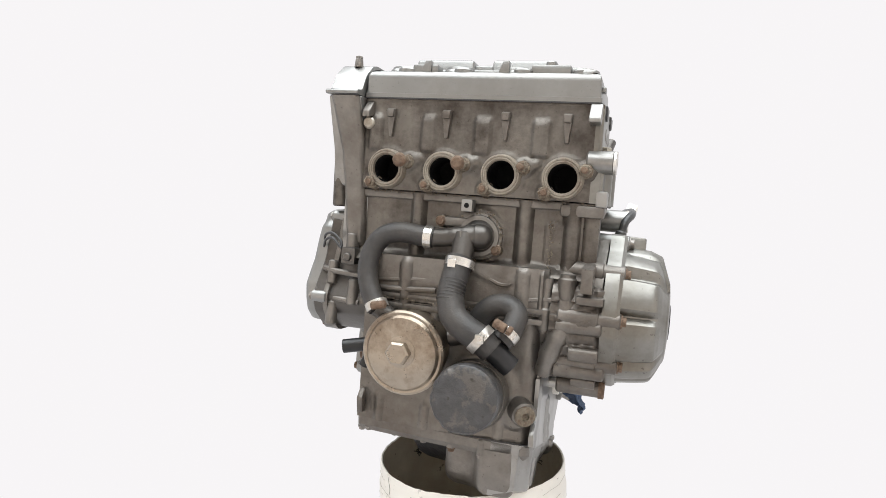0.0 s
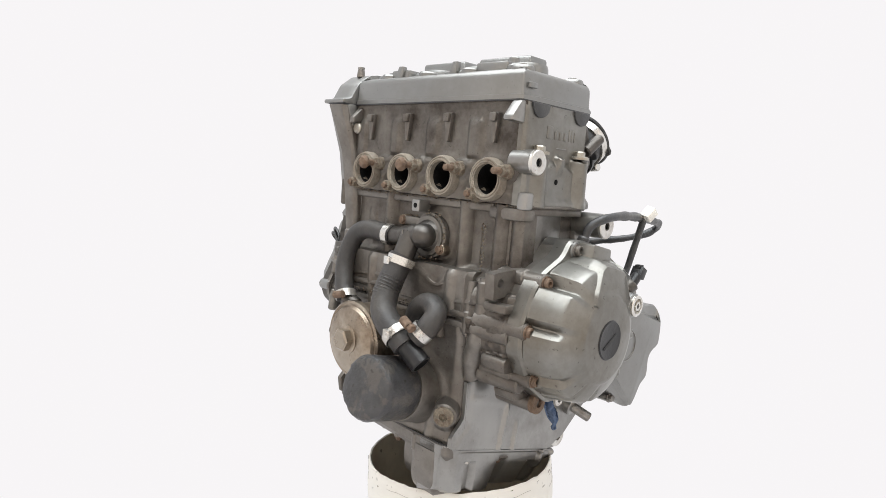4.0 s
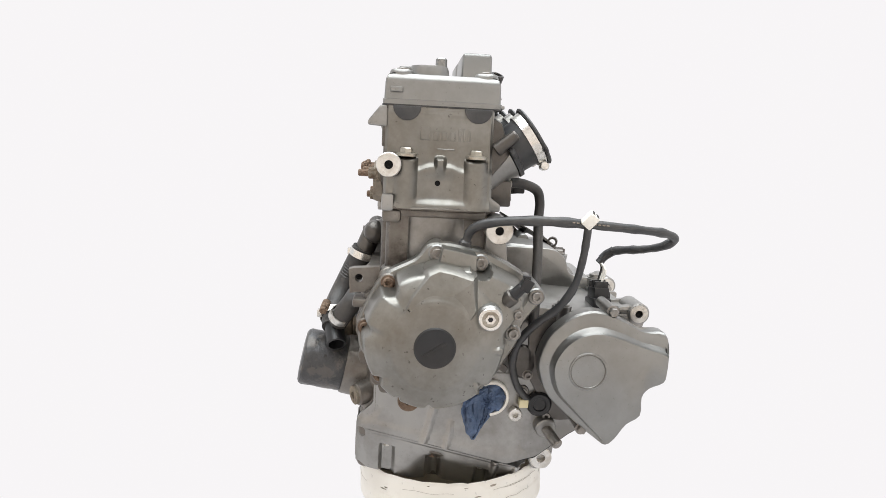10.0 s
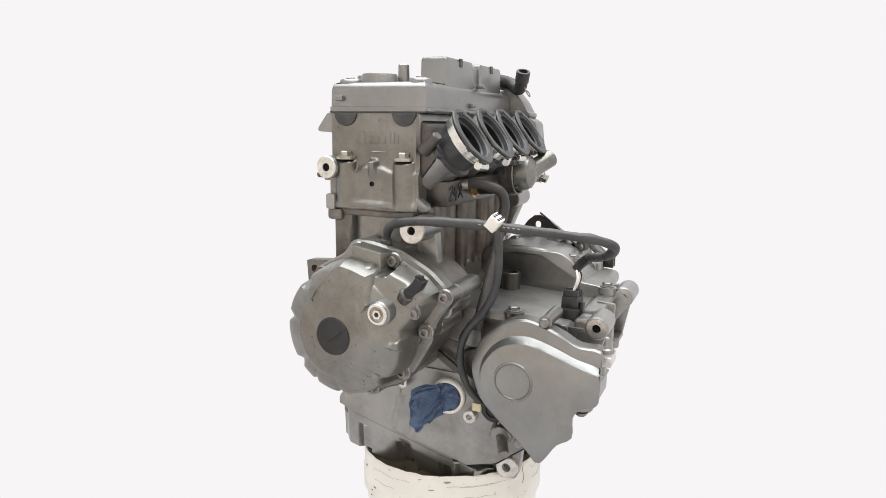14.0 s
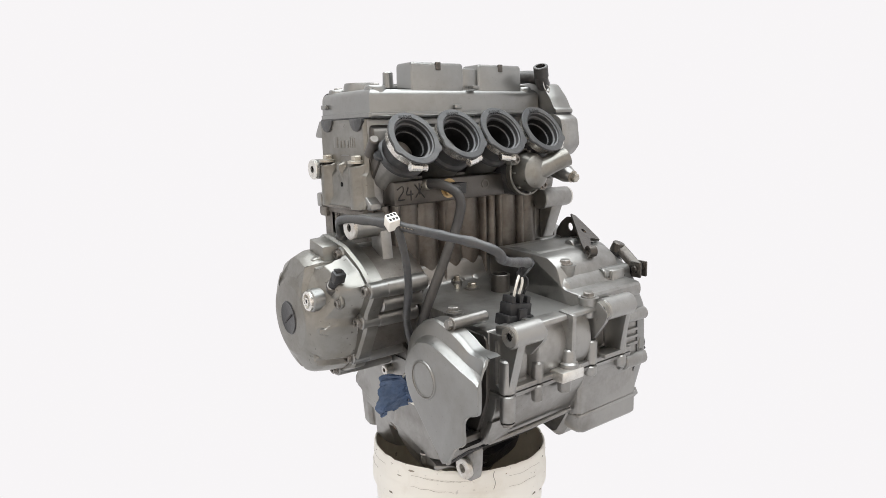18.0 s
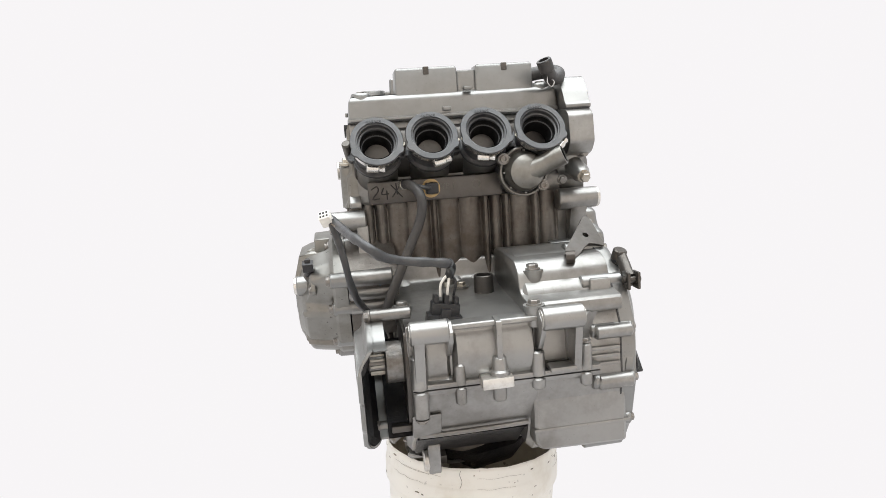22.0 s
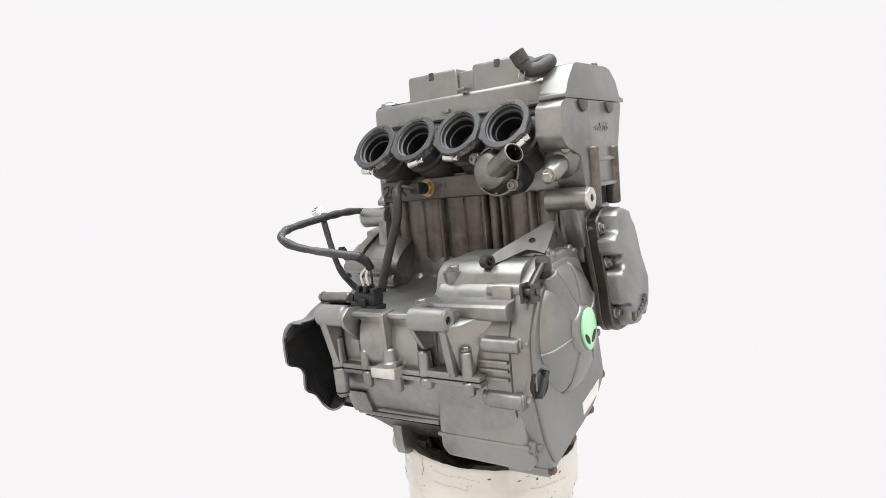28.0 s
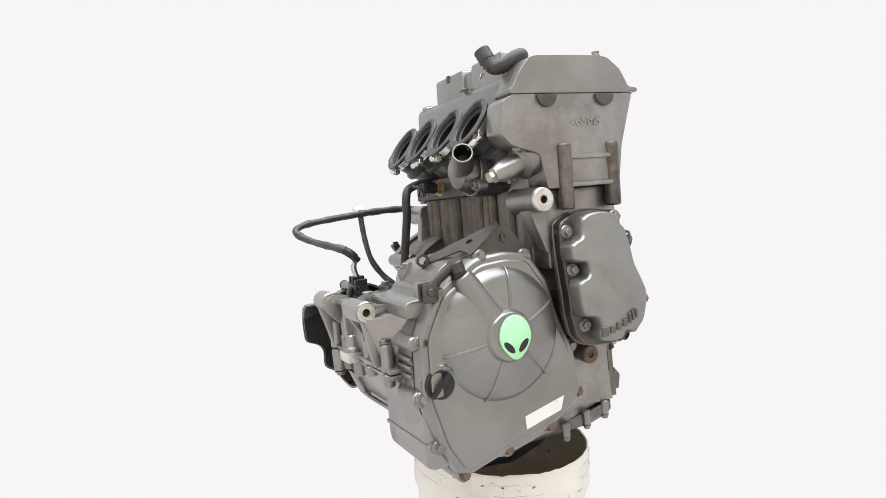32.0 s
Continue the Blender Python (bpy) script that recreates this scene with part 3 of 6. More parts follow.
def sump():
    # its joint slopes to the rear like the crankcase halves; only the stator half is deep
    lip = [(-131, -60), (-100, -67), (-50, -77), (0, -84), (46, -88), (86, -88), (99, -84), (104, -66), (104, 84), (95, 112), (40, 118), (-40, 106), (-80, 86), (-131, -20)]
    bowl = [(-10, -52), (0, -62), (24, -66), (34, -72), (40, -86), (48, -90), (82, -90), (88, -84), (89, -60), (86, -20), (78, 20), (70, 84), (70, 112), (30, 130), (-8, 120), (-12, -20)]
    s = part("sump", sloped(rounded(lip, 5), ((-411.8, -1), (-413, 0), (-424, 0), (-426, -1.5), (-430, -4))), DUSTY, engine)
    part("sump_bowl", sloped(rounded(bowl, 10), ((-422, -1), (-440, -0.5), (-462, -0.5), (-470, -2), (-476, -5), (-480, -11)), -0.16), DUSTY, s)
    under = [(-84, 20), (-66, -30), (0, -60), (60, -54), (86, -20), (92, 60), (78, 112), (20, 140), (-50, 126), (-90, 80)]
    # black body in the bucket mouth, its shade painted along with the grease
    part("sump_floor", sloped(rounded(under, 12), ((-420, 0), (-440, -6), (-452, -14), (-458, -26))), GREASE_SHADE, s, "black underside, grease and painted shade")
    part("joint_line", sloped(rounded(lip, 5), ((-410.6, -1.2), (-412, -1.2))), RUBBER, s)

    def seam(y):
        return -411 - 0.24 * (y + 69)

    # ribs, pockets and screws of the stator side
    part("side_wall", relief(-88, 142, 0, 66, 2.2, lambda y, d, h: (104 + h, y, seam(y) - 1.5 - d * (1 - 0.8 * rise(y, 96, 138))), sump_side, back=-48), CAST, s)
    for y, d, x in ((-47, 15, 98), (14, 15, 97), (79, 16, 94)):
        part("sump_bolt", hexbolt((x, y, seam(y) - d), (0, 0, -1), 4.2, 6), RUST if y == 14 else MACHINED, s)
    # screws under the front and clutch side of the lip
    for x in (-116, -78, -36, 4, 44, 84):
        y = -56 - 27 * math.exp(-((x - 50) / 84) ** 2)
        b = part("lip_boss", cyl((x, y, -429), (x, y - 1, -408), 6.4, 5.4, 16, 1.5), DUSTY, s)
        part("sump_bolt", hexbolt((x, y, -428.5), (0, 0, -1), 4.4, 5), RUST if x == 4 else BOLT, b)
    for y in (-48, -16, 20):
        b = part("lip_boss", cyl((-129, y, seam(y) + 4), (-129, y, seam(y) - 17), 6.5, 5.5, 16, 1.5), CAST, s)
        part("sump_bolt", hexbolt((-129, y, seam(y) - 17), (0, 0, -1), 4.4, 5), BOLT, b)
    # stand foot with pale boss
    f = part("stand_lug", prism(rounded([(136, -425), (180, -425), (178, -452), (174, -472), (152, -474), (144, -456)], 6), "x", 68, 84, 2), CAST, s)
    part("lug_boss", lathe((82, 162, -455), (1, 0, 0), ((0, 0), (0, 15), (7, 15), (8, 13.5), (8, 6), (2, 5.6), (2, 0)), 28), MACHINED, f)


sump()


PANEL = [(-36, -214), (-29, -198), (-10, -173), (3, -167), (20, -170), (45, -177), (49, -214), (40, -232), (-20, -232)]
SHOULDER = [(14, -164), (46, -161), (60, -165), (96, -182), (113, -199), (110, -214), (99, -232), (74, -262), (40, -262), (24, -214)]


def stator_face(y, z):
    r, deg = math.hypot(y - 2, z + 253), math.degrees(math.atan2(z + 253, y - 2)) % 360

    def nick(c, w):
        return max(0.0, 1 - abs((deg - c + 180) % 360 - 180) / w)

    q = r + min(1, max(0, (r - 50) / 20)) * (12 * nick(131, 8) + 8 * nick(171, 6) + 8 * nick(217, 6) + 5 * nick(268, 4) + 4 * nick(240, 3) + 7 * nick(318, 5))
    prof = ((0, 245.8), (27, 245.8), (36, 245.2), (46, 244.2), (49, 243.2), (52, 241.4), (58, 238.6), (66, 234.8), (72.4, 231), (74.6, 229), (76.4, 225), (78.6, 212), (82, 186), (300, 186))
    drum = next(xa + (xb - xa) * (q - ra) / (rb - ra) for (ra, xa), (rb, xb) in zip(prof, prof[1:]) if ra <= q <= rb)
    # small radial wedges on the rim
    for c in (356, 316):
        w = reach(y, z, (2 + 60 * math.cos(radians(c)), -253 + 60 * math.sin(radians(c))), (2 + 76 * math.cos(radians(c)), -253 + 76 * math.sin(radians(c))))
        drum = max(drum, min(drum + 4, 236.5 - max(0, w - 1.5) ** 2 * 0.5))
    h = max(drum, 187)
    d = depth(SHOULDER, y, z)
    if d > 0:
        h = smax(h, 187 + (228 - (r - 75) * 0.42 - 187) * rise(d, 0, 13), 3)
        h = max(h, 187 + (half_round(reach(y, z, (60, -219), (82, -206)), 17, 10) + 26) * rise(d, 0, 10) * (reach(y, z, (60, -219), (82, -206)) < 17))
    # spot-faced pockets round the screws
    for cy, cz in ((51, -170), (117, -206), (93, -250), (2, -161)):
        h = min(h, 188 + 80 * rise(math.hypot(y - cy, z - cz), 9, 18))
    return h


EDGE = ((-340, 20), (-314, 56), (-272, 80), (-240, 82), (-200, 66))


def stator_side():
    f = part("stator_cover", layers(rounded(STATOR, 7), "x", ((170, 0), (186, 0), (190, -2.5))), FACE, engine)
    # one cast face: a shallow cone with a crisp, nicked rim, a raised panel on top and a shoulder for the sensor
    bm = bmesh.new()
    seg, steps, grid = 260, 84, []
    for k in range(seg):
        a = 2 * math.pi * k / seg
        far = next(r for r in (0.5 * q for q in range(60, 300)) if depth(STATOR, 2 + r * math.cos(a), -253 + r * math.sin(a)) < 3)
        grid.append([bm.verts.new(vec((stator_face(y, z), y, z))) for y, z in ((2 + r * math.cos(a), -253 + r * math.sin(a)) for r in (21 + (far - 21) * i / steps for i in range(steps + 1)))])
        grid[-1].append(bm.verts.new(vec((184, 2 + (far + 1) * math.cos(a), -253 + (far + 1) * math.sin(a)))))
    for k in range(seg):
        p, q = grid[k], grid[(k + 1) % seg]
        for i in range(steps + 1):
            bm.faces.new((p[i], p[i + 1], q[i + 1], q[i]))
    bmesh.ops.recalc_face_normals(bm, faces=bm.faces)
    part("cover_face", bm, FACE, f)
    panel = layers(rounded(PANEL, 3, 3), "x", ((188, 1.5), (228, 0.5), (232, 0), (243.2, -5.5), (243.8, -6.2), (244, -7.4)))
    for v in panel.verts:
        v.co.x -= max(0, v.co.z + 0.206) * 0.34 * (v.co.x > 0.22)
    part("raised_top_panel", panel, FACE, f)
    part("top_step", prism([(6, -151), (46, -158), (46, -180), (2, -178)], "x", 186, 212, 2.5, 2, 0.05), FACE, f)
    part("timing_cap", lathe((244, 2, -253), (1, 0, 0), ((0, 0), (0, 22.5), (2.0, 22.5), (3.2, 21), (2.6, 18), (2.6, 0)), 48), PLASTIC, f, "black slotted timing cap")
    # slot drawn as a raised black bar, its shade put into the colour
    part("cap_slot", prism([(-11, -261), (-9, -263), (14, -248), (12, -246)], "x", 246.2, 247.5, 0.3), INK_BLACK, f)
    part("plug_lug", cyl((200, 59, -220), (241.5, 59, -220), 16, 14.2, 26, 2), COVER, f)
    pl = part("inspection_plug", lathe((241, 59, -220), (1, 0, 0), ((0, 8), (0, 12.5), (3, 12.5), (4, 11.4), (4, 9), (1.5, 8.4)), 32, True), CHROME, f, "bright socket plug")
    part("plug_recess", lathe((241.6, 59, -220), (1, 0, 0), ((0, 0), (0, 9), (1.2, 9), (1.2, 0)), 24), STEEL, pl)
    part("plug_socket", lathe((242.6, 59, -220), (1, 0, 0), ((0, 0), (0, 6), (2.6, 5.6), (2.6, 3), (1.4, 2.8), (1.4, 0)), 6), CHROME, pl)
    # black disc paints the shade of the socket's hole
    part("socket_hole", lathe((243.4, 59, -220), (1, 0, 0), ((0, 0), (0, 2.8), (1, 2.8), (1, 0)), 6), INK_BLACK, pl)
    sb = part("sensor_stub", cyl((216, 78, -207), (221, 86, -198), 9.5, 9, 22, 1.5), DARKCAST, f)
    part("crank_sensor", join(cyl((220, 84, -200), (221, 95, -189), 6.5, 6.2, 16, 1), prism(rounded([(90, -190), (97, -178), (107, -183), (100, -195)], 1.5), "x", 213, 227, 1.2), box(216, 224, 95, 103, -182, -176.6, 0.8)), PLASTIC, sb, "black sensor plug")
    part("sensor_plate", prism(rounded([(80, -204), (92, -198), (101, -222), (92, -230), (84, -222)], 4), "x", 213, 219, 1.2), FACE, sb)
    part("bolt", capbolt((219, 92.5, -221), (1, 0, 0), 5, 4), BOLT, sb)
    for y, z in ((2, -161), (51, -170), (-51, -196), (-75, -248), (117, -206), (93, -250), (63, -304), (-56, -304), (20, -332)):
        b = part("bolt_boss", cyl((150, y, z), (192, y, z), 11, 10, 20, 1.5), DUSTY if y < -40 else COVER, f)
        part("bolt", capbolt((192, y, z), (1, 0, 0), 6, 6), RUST if (y < -40) else BOLT, b)
    for y, z in ((117, -206), (93, -250), (63, -304), (20, -332), (51, -170), (104, -228)):
        part("screw_tube", cyl((108, y, z), (169, y, z), 11.5, 11, 20, 2), CAST, UPPER)
    # crusted casting between the bosses in front
    def crusted(x, z):
        front = next(ya + (yb - ya) * (z - za) / (zb - za) for (za, ya), (zb, yb) in zip(EDGE, EDGE[1:]) if za <= z <= zb)
        lump = noise.noise((x * 0.05, 2, z * 0.07)) + 0.5 * noise.noise((x * 0.14, 7, z * 0.16))
        step = 3.5 * rise(math.sin(z * 0.19) + 0.25 * math.sin(x * 0.13), -0.2, 0.1)
        return front + 1.5 + 2.6 * lump + step - 5 * rise(x, 163, 171)

    part("crusted_wall", relief(112, 171, -332, -212, 1.8, lambda x, z, h: (x, -h, z), crusted, back=30), STAINED, f, "casting crusted with old dirt")
    # slotted bracket in front of the cover
    ring = [(-86 + 5 * math.cos(k * math.pi / 8), -200 + 5 * math.sin(k * math.pi / 8)) for k in range(16)]
    rim = [(-98, -190), (-92, -188.4), (-86, -188), (-74, -187), (-62, -186), (-61, -200), (-60, -214), (-72, -215), (-86, -217), (-92, -217.6), (-96, -218), (-97, -204)]
    bm = bmesh.new()
    for loop in (rim, ring):
        vs = [bm.verts.new(vec((145, y, z))) for y, z in loop]
        for k in range(len(vs)):
            bm.edges.new((vs[k - 1], vs[k]))
    bmesh.ops.triangle_fill(bm, use_beauty=True, use_dissolve=False, edges=bm.edges[:], normal=(1, 0, 0))
    bmesh.ops.recalc_face_normals(bm, faces=bm.faces)
    bmesh.ops.solidify(bm, geom=bm.faces[:], thickness=-0.013)
    bmesh.ops.recalc_face_normals(bm, faces=bm.faces)
    br = part("front_bracket", bm, DUSTY, f)
    part("bracket_foot", box(140, 172, -92, -62, -232, -222, 3), DUSTY, br)
    for k, (x0, x1, y0, z0, z1) in enumerate(((132, 172, -88, -268, -250), (136, 170, -84, -300, -282), (132, 178, -70, -322, -306), (140, 168, -60, -336, -322))):
        zm = (z0 + z1) / 2
        if k % 2:
            part("flange_block", prism(rounded([(y0, zm + 4), (y0 + 6, z1), (y0 + 34, z1), (y0 + 34, z0), (y0 + 4, z0)], 4), "x", x0, x1, 2.5), DUSTY, UPPER)
        else:
            part("flange_boss", cyl((x0 - 14, y0 + 11, zm), (x1, y0 + 11, zm), 10.5, 9.5, 22, 2), DUSTY, UPPER)
            part("boss_web", box(x0, x1 - 12, y0 + 8, y0 + 34, zm - 5, zm + 5, 3), DUSTY, UPPER)
    for y, z in ((-51, -196), (-75, -248), (-56, -304)):
        part("screw_tube", cyl((120, y, z), (168, y, z), 12, 12, 20, 2), DUSTY, UPPER)
    part("drain_boss", cyl((120, -22, -341), (176, -22, -341), 12, 12, 22, 2), DUSTY, LOWER)
    part("boss_ring", lathe((172, -22, -341), (1, 0, 0), ((0, 0), (0, 13), (6, 13), (7, 11.5), (7, 5), (3, 4.5), (3, 0)), 24), RUST, LOWER, "rusty steel ring")
    part("wire_grommet", join(cyl((176, 32, -168), (180, 34, -146), 9, 7, 18, 2), lathe((176, 32, -166), (0.15, 0.1, 1), ((0, 0), (0, 14), (3, 14), (4, 11), (4, 0)), 22)), RUBBER, f)


stator_side()


def block_front(x, z):
    """Front of the cylinders: upright bolt columns, a pad round the coolant elbow and a flared foot."""
    h = 3 + 8 * rise(z, -128, -120) + 22 * rise(-z, 184, 207) ** 1.6
    for c, r, k in ((-70, 10, 16), (68, 10.5, 16), (126, 11.5, 18), (148, 11, 12)):
        h = smax(h, half_round(abs(x - c), r, k), 7)
    h = smax(h, 8 * rise(40 - math.hypot(x - 12, z + 165), 0, 9), 5)
    h = smax(h, 7 * rise(16 - abs(x - 107), 0, 5) * rise(-z, 136, 146), 4)
    h = smax(h, 6 * rise(11 - abs(x + 112), 0, 6) * rise(-z, 128, 150), 4)
    return h


def cylinder_block():
    b = part("cylinder_block", box(-146, 144, -40, 62, -210, -118, 4), DUSTY, engine)
    part("lower_deck", box(-146, 158, -57, 58, -126, -115.5, 2.5), DUSTY, b)
    part("front_wall", relief(-147, 157, -207, -117, 2.6, lambda x, z, h: (x, -45 - h, z), block_front, back=-14), STAINED, b)
    for x, y, r in ((-70, -56, 8.5), (68, -56, 9), (126, -54, 10)):
        part("column_foot", lathe((x, y - 6, -250), (0, 0, 1), ((0, 0), (0, 9), (3, 10), (22, 10), (24, r - 1), (48, r - 1), (52, 0)), 18), DUSTY, b)
    edges = (141, 123, 105, 76, 44, 33, 2, -29, -42, -60, -73, -103, -117, -142)
    for i, (xa, xb) in enumerate(zip(edges, edges[1:])):
        narrow = xa - xb < 20
        w, top = xa - xb, (70 if narrow else 66)
        pts = [(xb + 0.6, 60), (xa - 0.6, 60)] + [(xa - 0.6 - (w - 1.2) * k / 6, 62 + (top - 60) * math.sin(math.pi * k / 6) ** 0.6) for k in range(7)]
        part("rear_panel", prism(pts, "z", -236, -113, 0), DUSTY, b)
    for xm, w in ((126, 26), (90, 34), (60, 30), (17, 34), (-14, 32), (-51, 20), (-88, 32), (-130, 24)):
        part("rear_apron", lathe((xm, 56, -243), (0, 0, 1), ((0, w * 0.5 + 16), (7, w * 0.5 + 9), (14, w * 0.5 + 4), (20, w * 0.34 + 3), (26, w * 0.2 + 3), (30, 0)), 24), CAST, b)
    side = [(128, -40)] + [(141 + 8 * math.sin(math.pi * min(1, k / 9 + 0.12)) ** 0.5, -36 + 96 * k / 10) for k in range(11)] + [(128, 60)]
    part("side_wall", prism(side, "z", -214, -117, 0), CAST, b)
    part("side_column", cyl((147, -37, -212), (147, -37, -117), 6, 6, 16, 1), CAST, b)
    # chain tunnel at the far end
    part("chain_tunnel", prism(rounded([(-50, -116), (58, -116), (58, -214), (-46, -214), (-50, -176)], 6), "x", -176, -142, 4), CAST, b)
    tower = bmesh.new()
    rows = []
    for z, x0, x1, y0 in ((-0.8, -189, -150, -87), (-30, -185, -149, -77), (-66, -179, -147, -67), (-115, -174, -144.5, -62), (-165, -170, -142, -59), (-186, -168, -142, -57), (-196, -165, -144, -50)):
        rows.append([tower.verts.new(vec(p)) for p in ((x0, -40, z), (x0, y0 + 6, z), (x0 + 5, y0, z), (x1 - 5, y0, z), (x1, y0 + 5, z), (x1, -40, z))])
    for p, q in zip(rows, rows[1:]):
        for i in range(6):
            tower.faces.new((p[i], p[(i + 1) % 6], q[(i + 1) % 6], q[i]))
    tower.faces.new(rows[0])
    tower.faces.new(rows[-1])
    part("chain_tower_front", finish(tower, 1.5, 2, 40), DUSTY, b)
    # upper frame mounts
    ml = part("frame_mount", cyl((136, 71, -134), (184, 71, -134), 15, 15, 28, 1.5), CAST, b)
    part("mount_face", lathe((183, 71, -134), (1, 0, 0), ((0, 0), (0, 15.5), (3, 15.5), (4, 14.5), (4, 5), (0.5, 5), (0.5, 0)), 30), MACHINED, ml)
    # black disc in a shallow recess, painted shade for a deep bore
    part("mount_bore", lathe((183.4, 71, -134), (1, 0, 0), ((0, 0), (0, 4.9), (0.9, 4.9), (0.9, 0)), 20), SOOT_SHADE, ml)
    part("mount_web", prism([(60, -140), (84, -140), (92, -215), (60, -215)], "x", 134, 150, 2), CAST, ml)
    mr = part("frame_mount", cyl((-140, 76, -127), (-198, 76, -127), 16, 15, 28, 1.5), CAST, b)
    part("mount_face", lathe((-197, 76, -127), (-1, 0, 0), ((0, 0), (0, 14.5), (3, 14.5), (4, 13.5), (4, 5), (0.5, 5), (0.5, 0)), 30), MACHINED, mr)
    part("mount_bore", lathe((-197.4, 76, -127), (-1, 0, 0), ((0, 0), (0, 4.9), (0.9, 4.9), (0.9, 0)), 20), SOOT_SHADE, mr)
    part("mount_web", prism([(58, -132), (86, -138), (64, -192), (58, -192)], "x", -182, -158, 2), CAST, mr)
    part("front_tab", box(-8, 6, -74, -55, -136, -121, 1.5), CAST, b)
    # hole drawn as a black disc on the tab, shade as colour
    part("tab_hole", lathe((-1, -73.5, -128.5), (0, -1, 0), ((0, 0), (0, 3.2), (0.9, 3.2), (0.9, 0)), 14), SOOT_SHADE, b)
    return b


cylinder_block()


HEAD_END = [(-80, 0), (98, 0), (112, -8), (117, -46), (104, -60), (66, -72), (58, -115), (-50, -115), (-58, -66)]


def rear_lean(bm):
    for v in bm.verts:
        if v.co.x < -0.17:
            v.co.x += (v.co.y - 0.010) * 0.045
    return bm


def head_front(x, z):
    """Front of the head: a rail under the gasket, plug columns that end in a step, and swellings round the ports."""
    h = 2 + 5 * rise(z, -9, -4) - 3 * rise(z, -34, -12) * rise(-z, 8, 12)
    for c, w in ((-132, 12), (-61, 12.5), (9, 14), (81, 14)):
        h = smax(h, 2 + 8 * rise(w - abs(x - c), -3, 7) * rise(z, -72, -62) * rise(-z, 6, 30), 4)
    for p in PORTS:
        h = smax(h, 2 + 5 * rise(34 - math.hypot(x - p, z + 89), 0, 9), 5)
        h = smax(h, 2 + 7 * rise(15 - reach(x, z, (p - 20, -108), (p + 28, -78)), 0, 6), 4)
        h = smax(h, 1 + half_round(reach(x, z, (p + 27, -80), (p + 40, -74)), 9, 9), 4)
    h = smax(h, 4.5 * rise(-z, 108, 111), 2)
    return h - 3 * rise(abs(x), 146, 151)


def head_end(y, z):
    """Stator end of the head: a plain upper wall, then a thicker block with bolt columns and an arched top."""
    crown = -63 + 5 * rise(26 - abs(y - 2), 0, 16)
    h = -1.5 + 10 * rise(crown - z, -2, 12) - 2 * rise(26 - abs(y - 2), 0, 14) * rise(-z, 70, 84)
    for c in (-37, 43):
        h = smax(h, half_round(abs(y - c), 14, 17) * rise(-56 - z, 0, 5), 7)
    h = smax(h, 12.5 * rise(9 - abs(y - 2), 0, 6) * rise(-z, 53, 60) * rise(z, -90, -64), 5)
    h = smax(h, 12.6 * rise(-z, 96, 113), 6)
    h = smax(h, 3 * rise(-z, 3, 8) * rise(z, -14, -10), 2)
    return h - 4 * rise(abs(y), 58, 62)


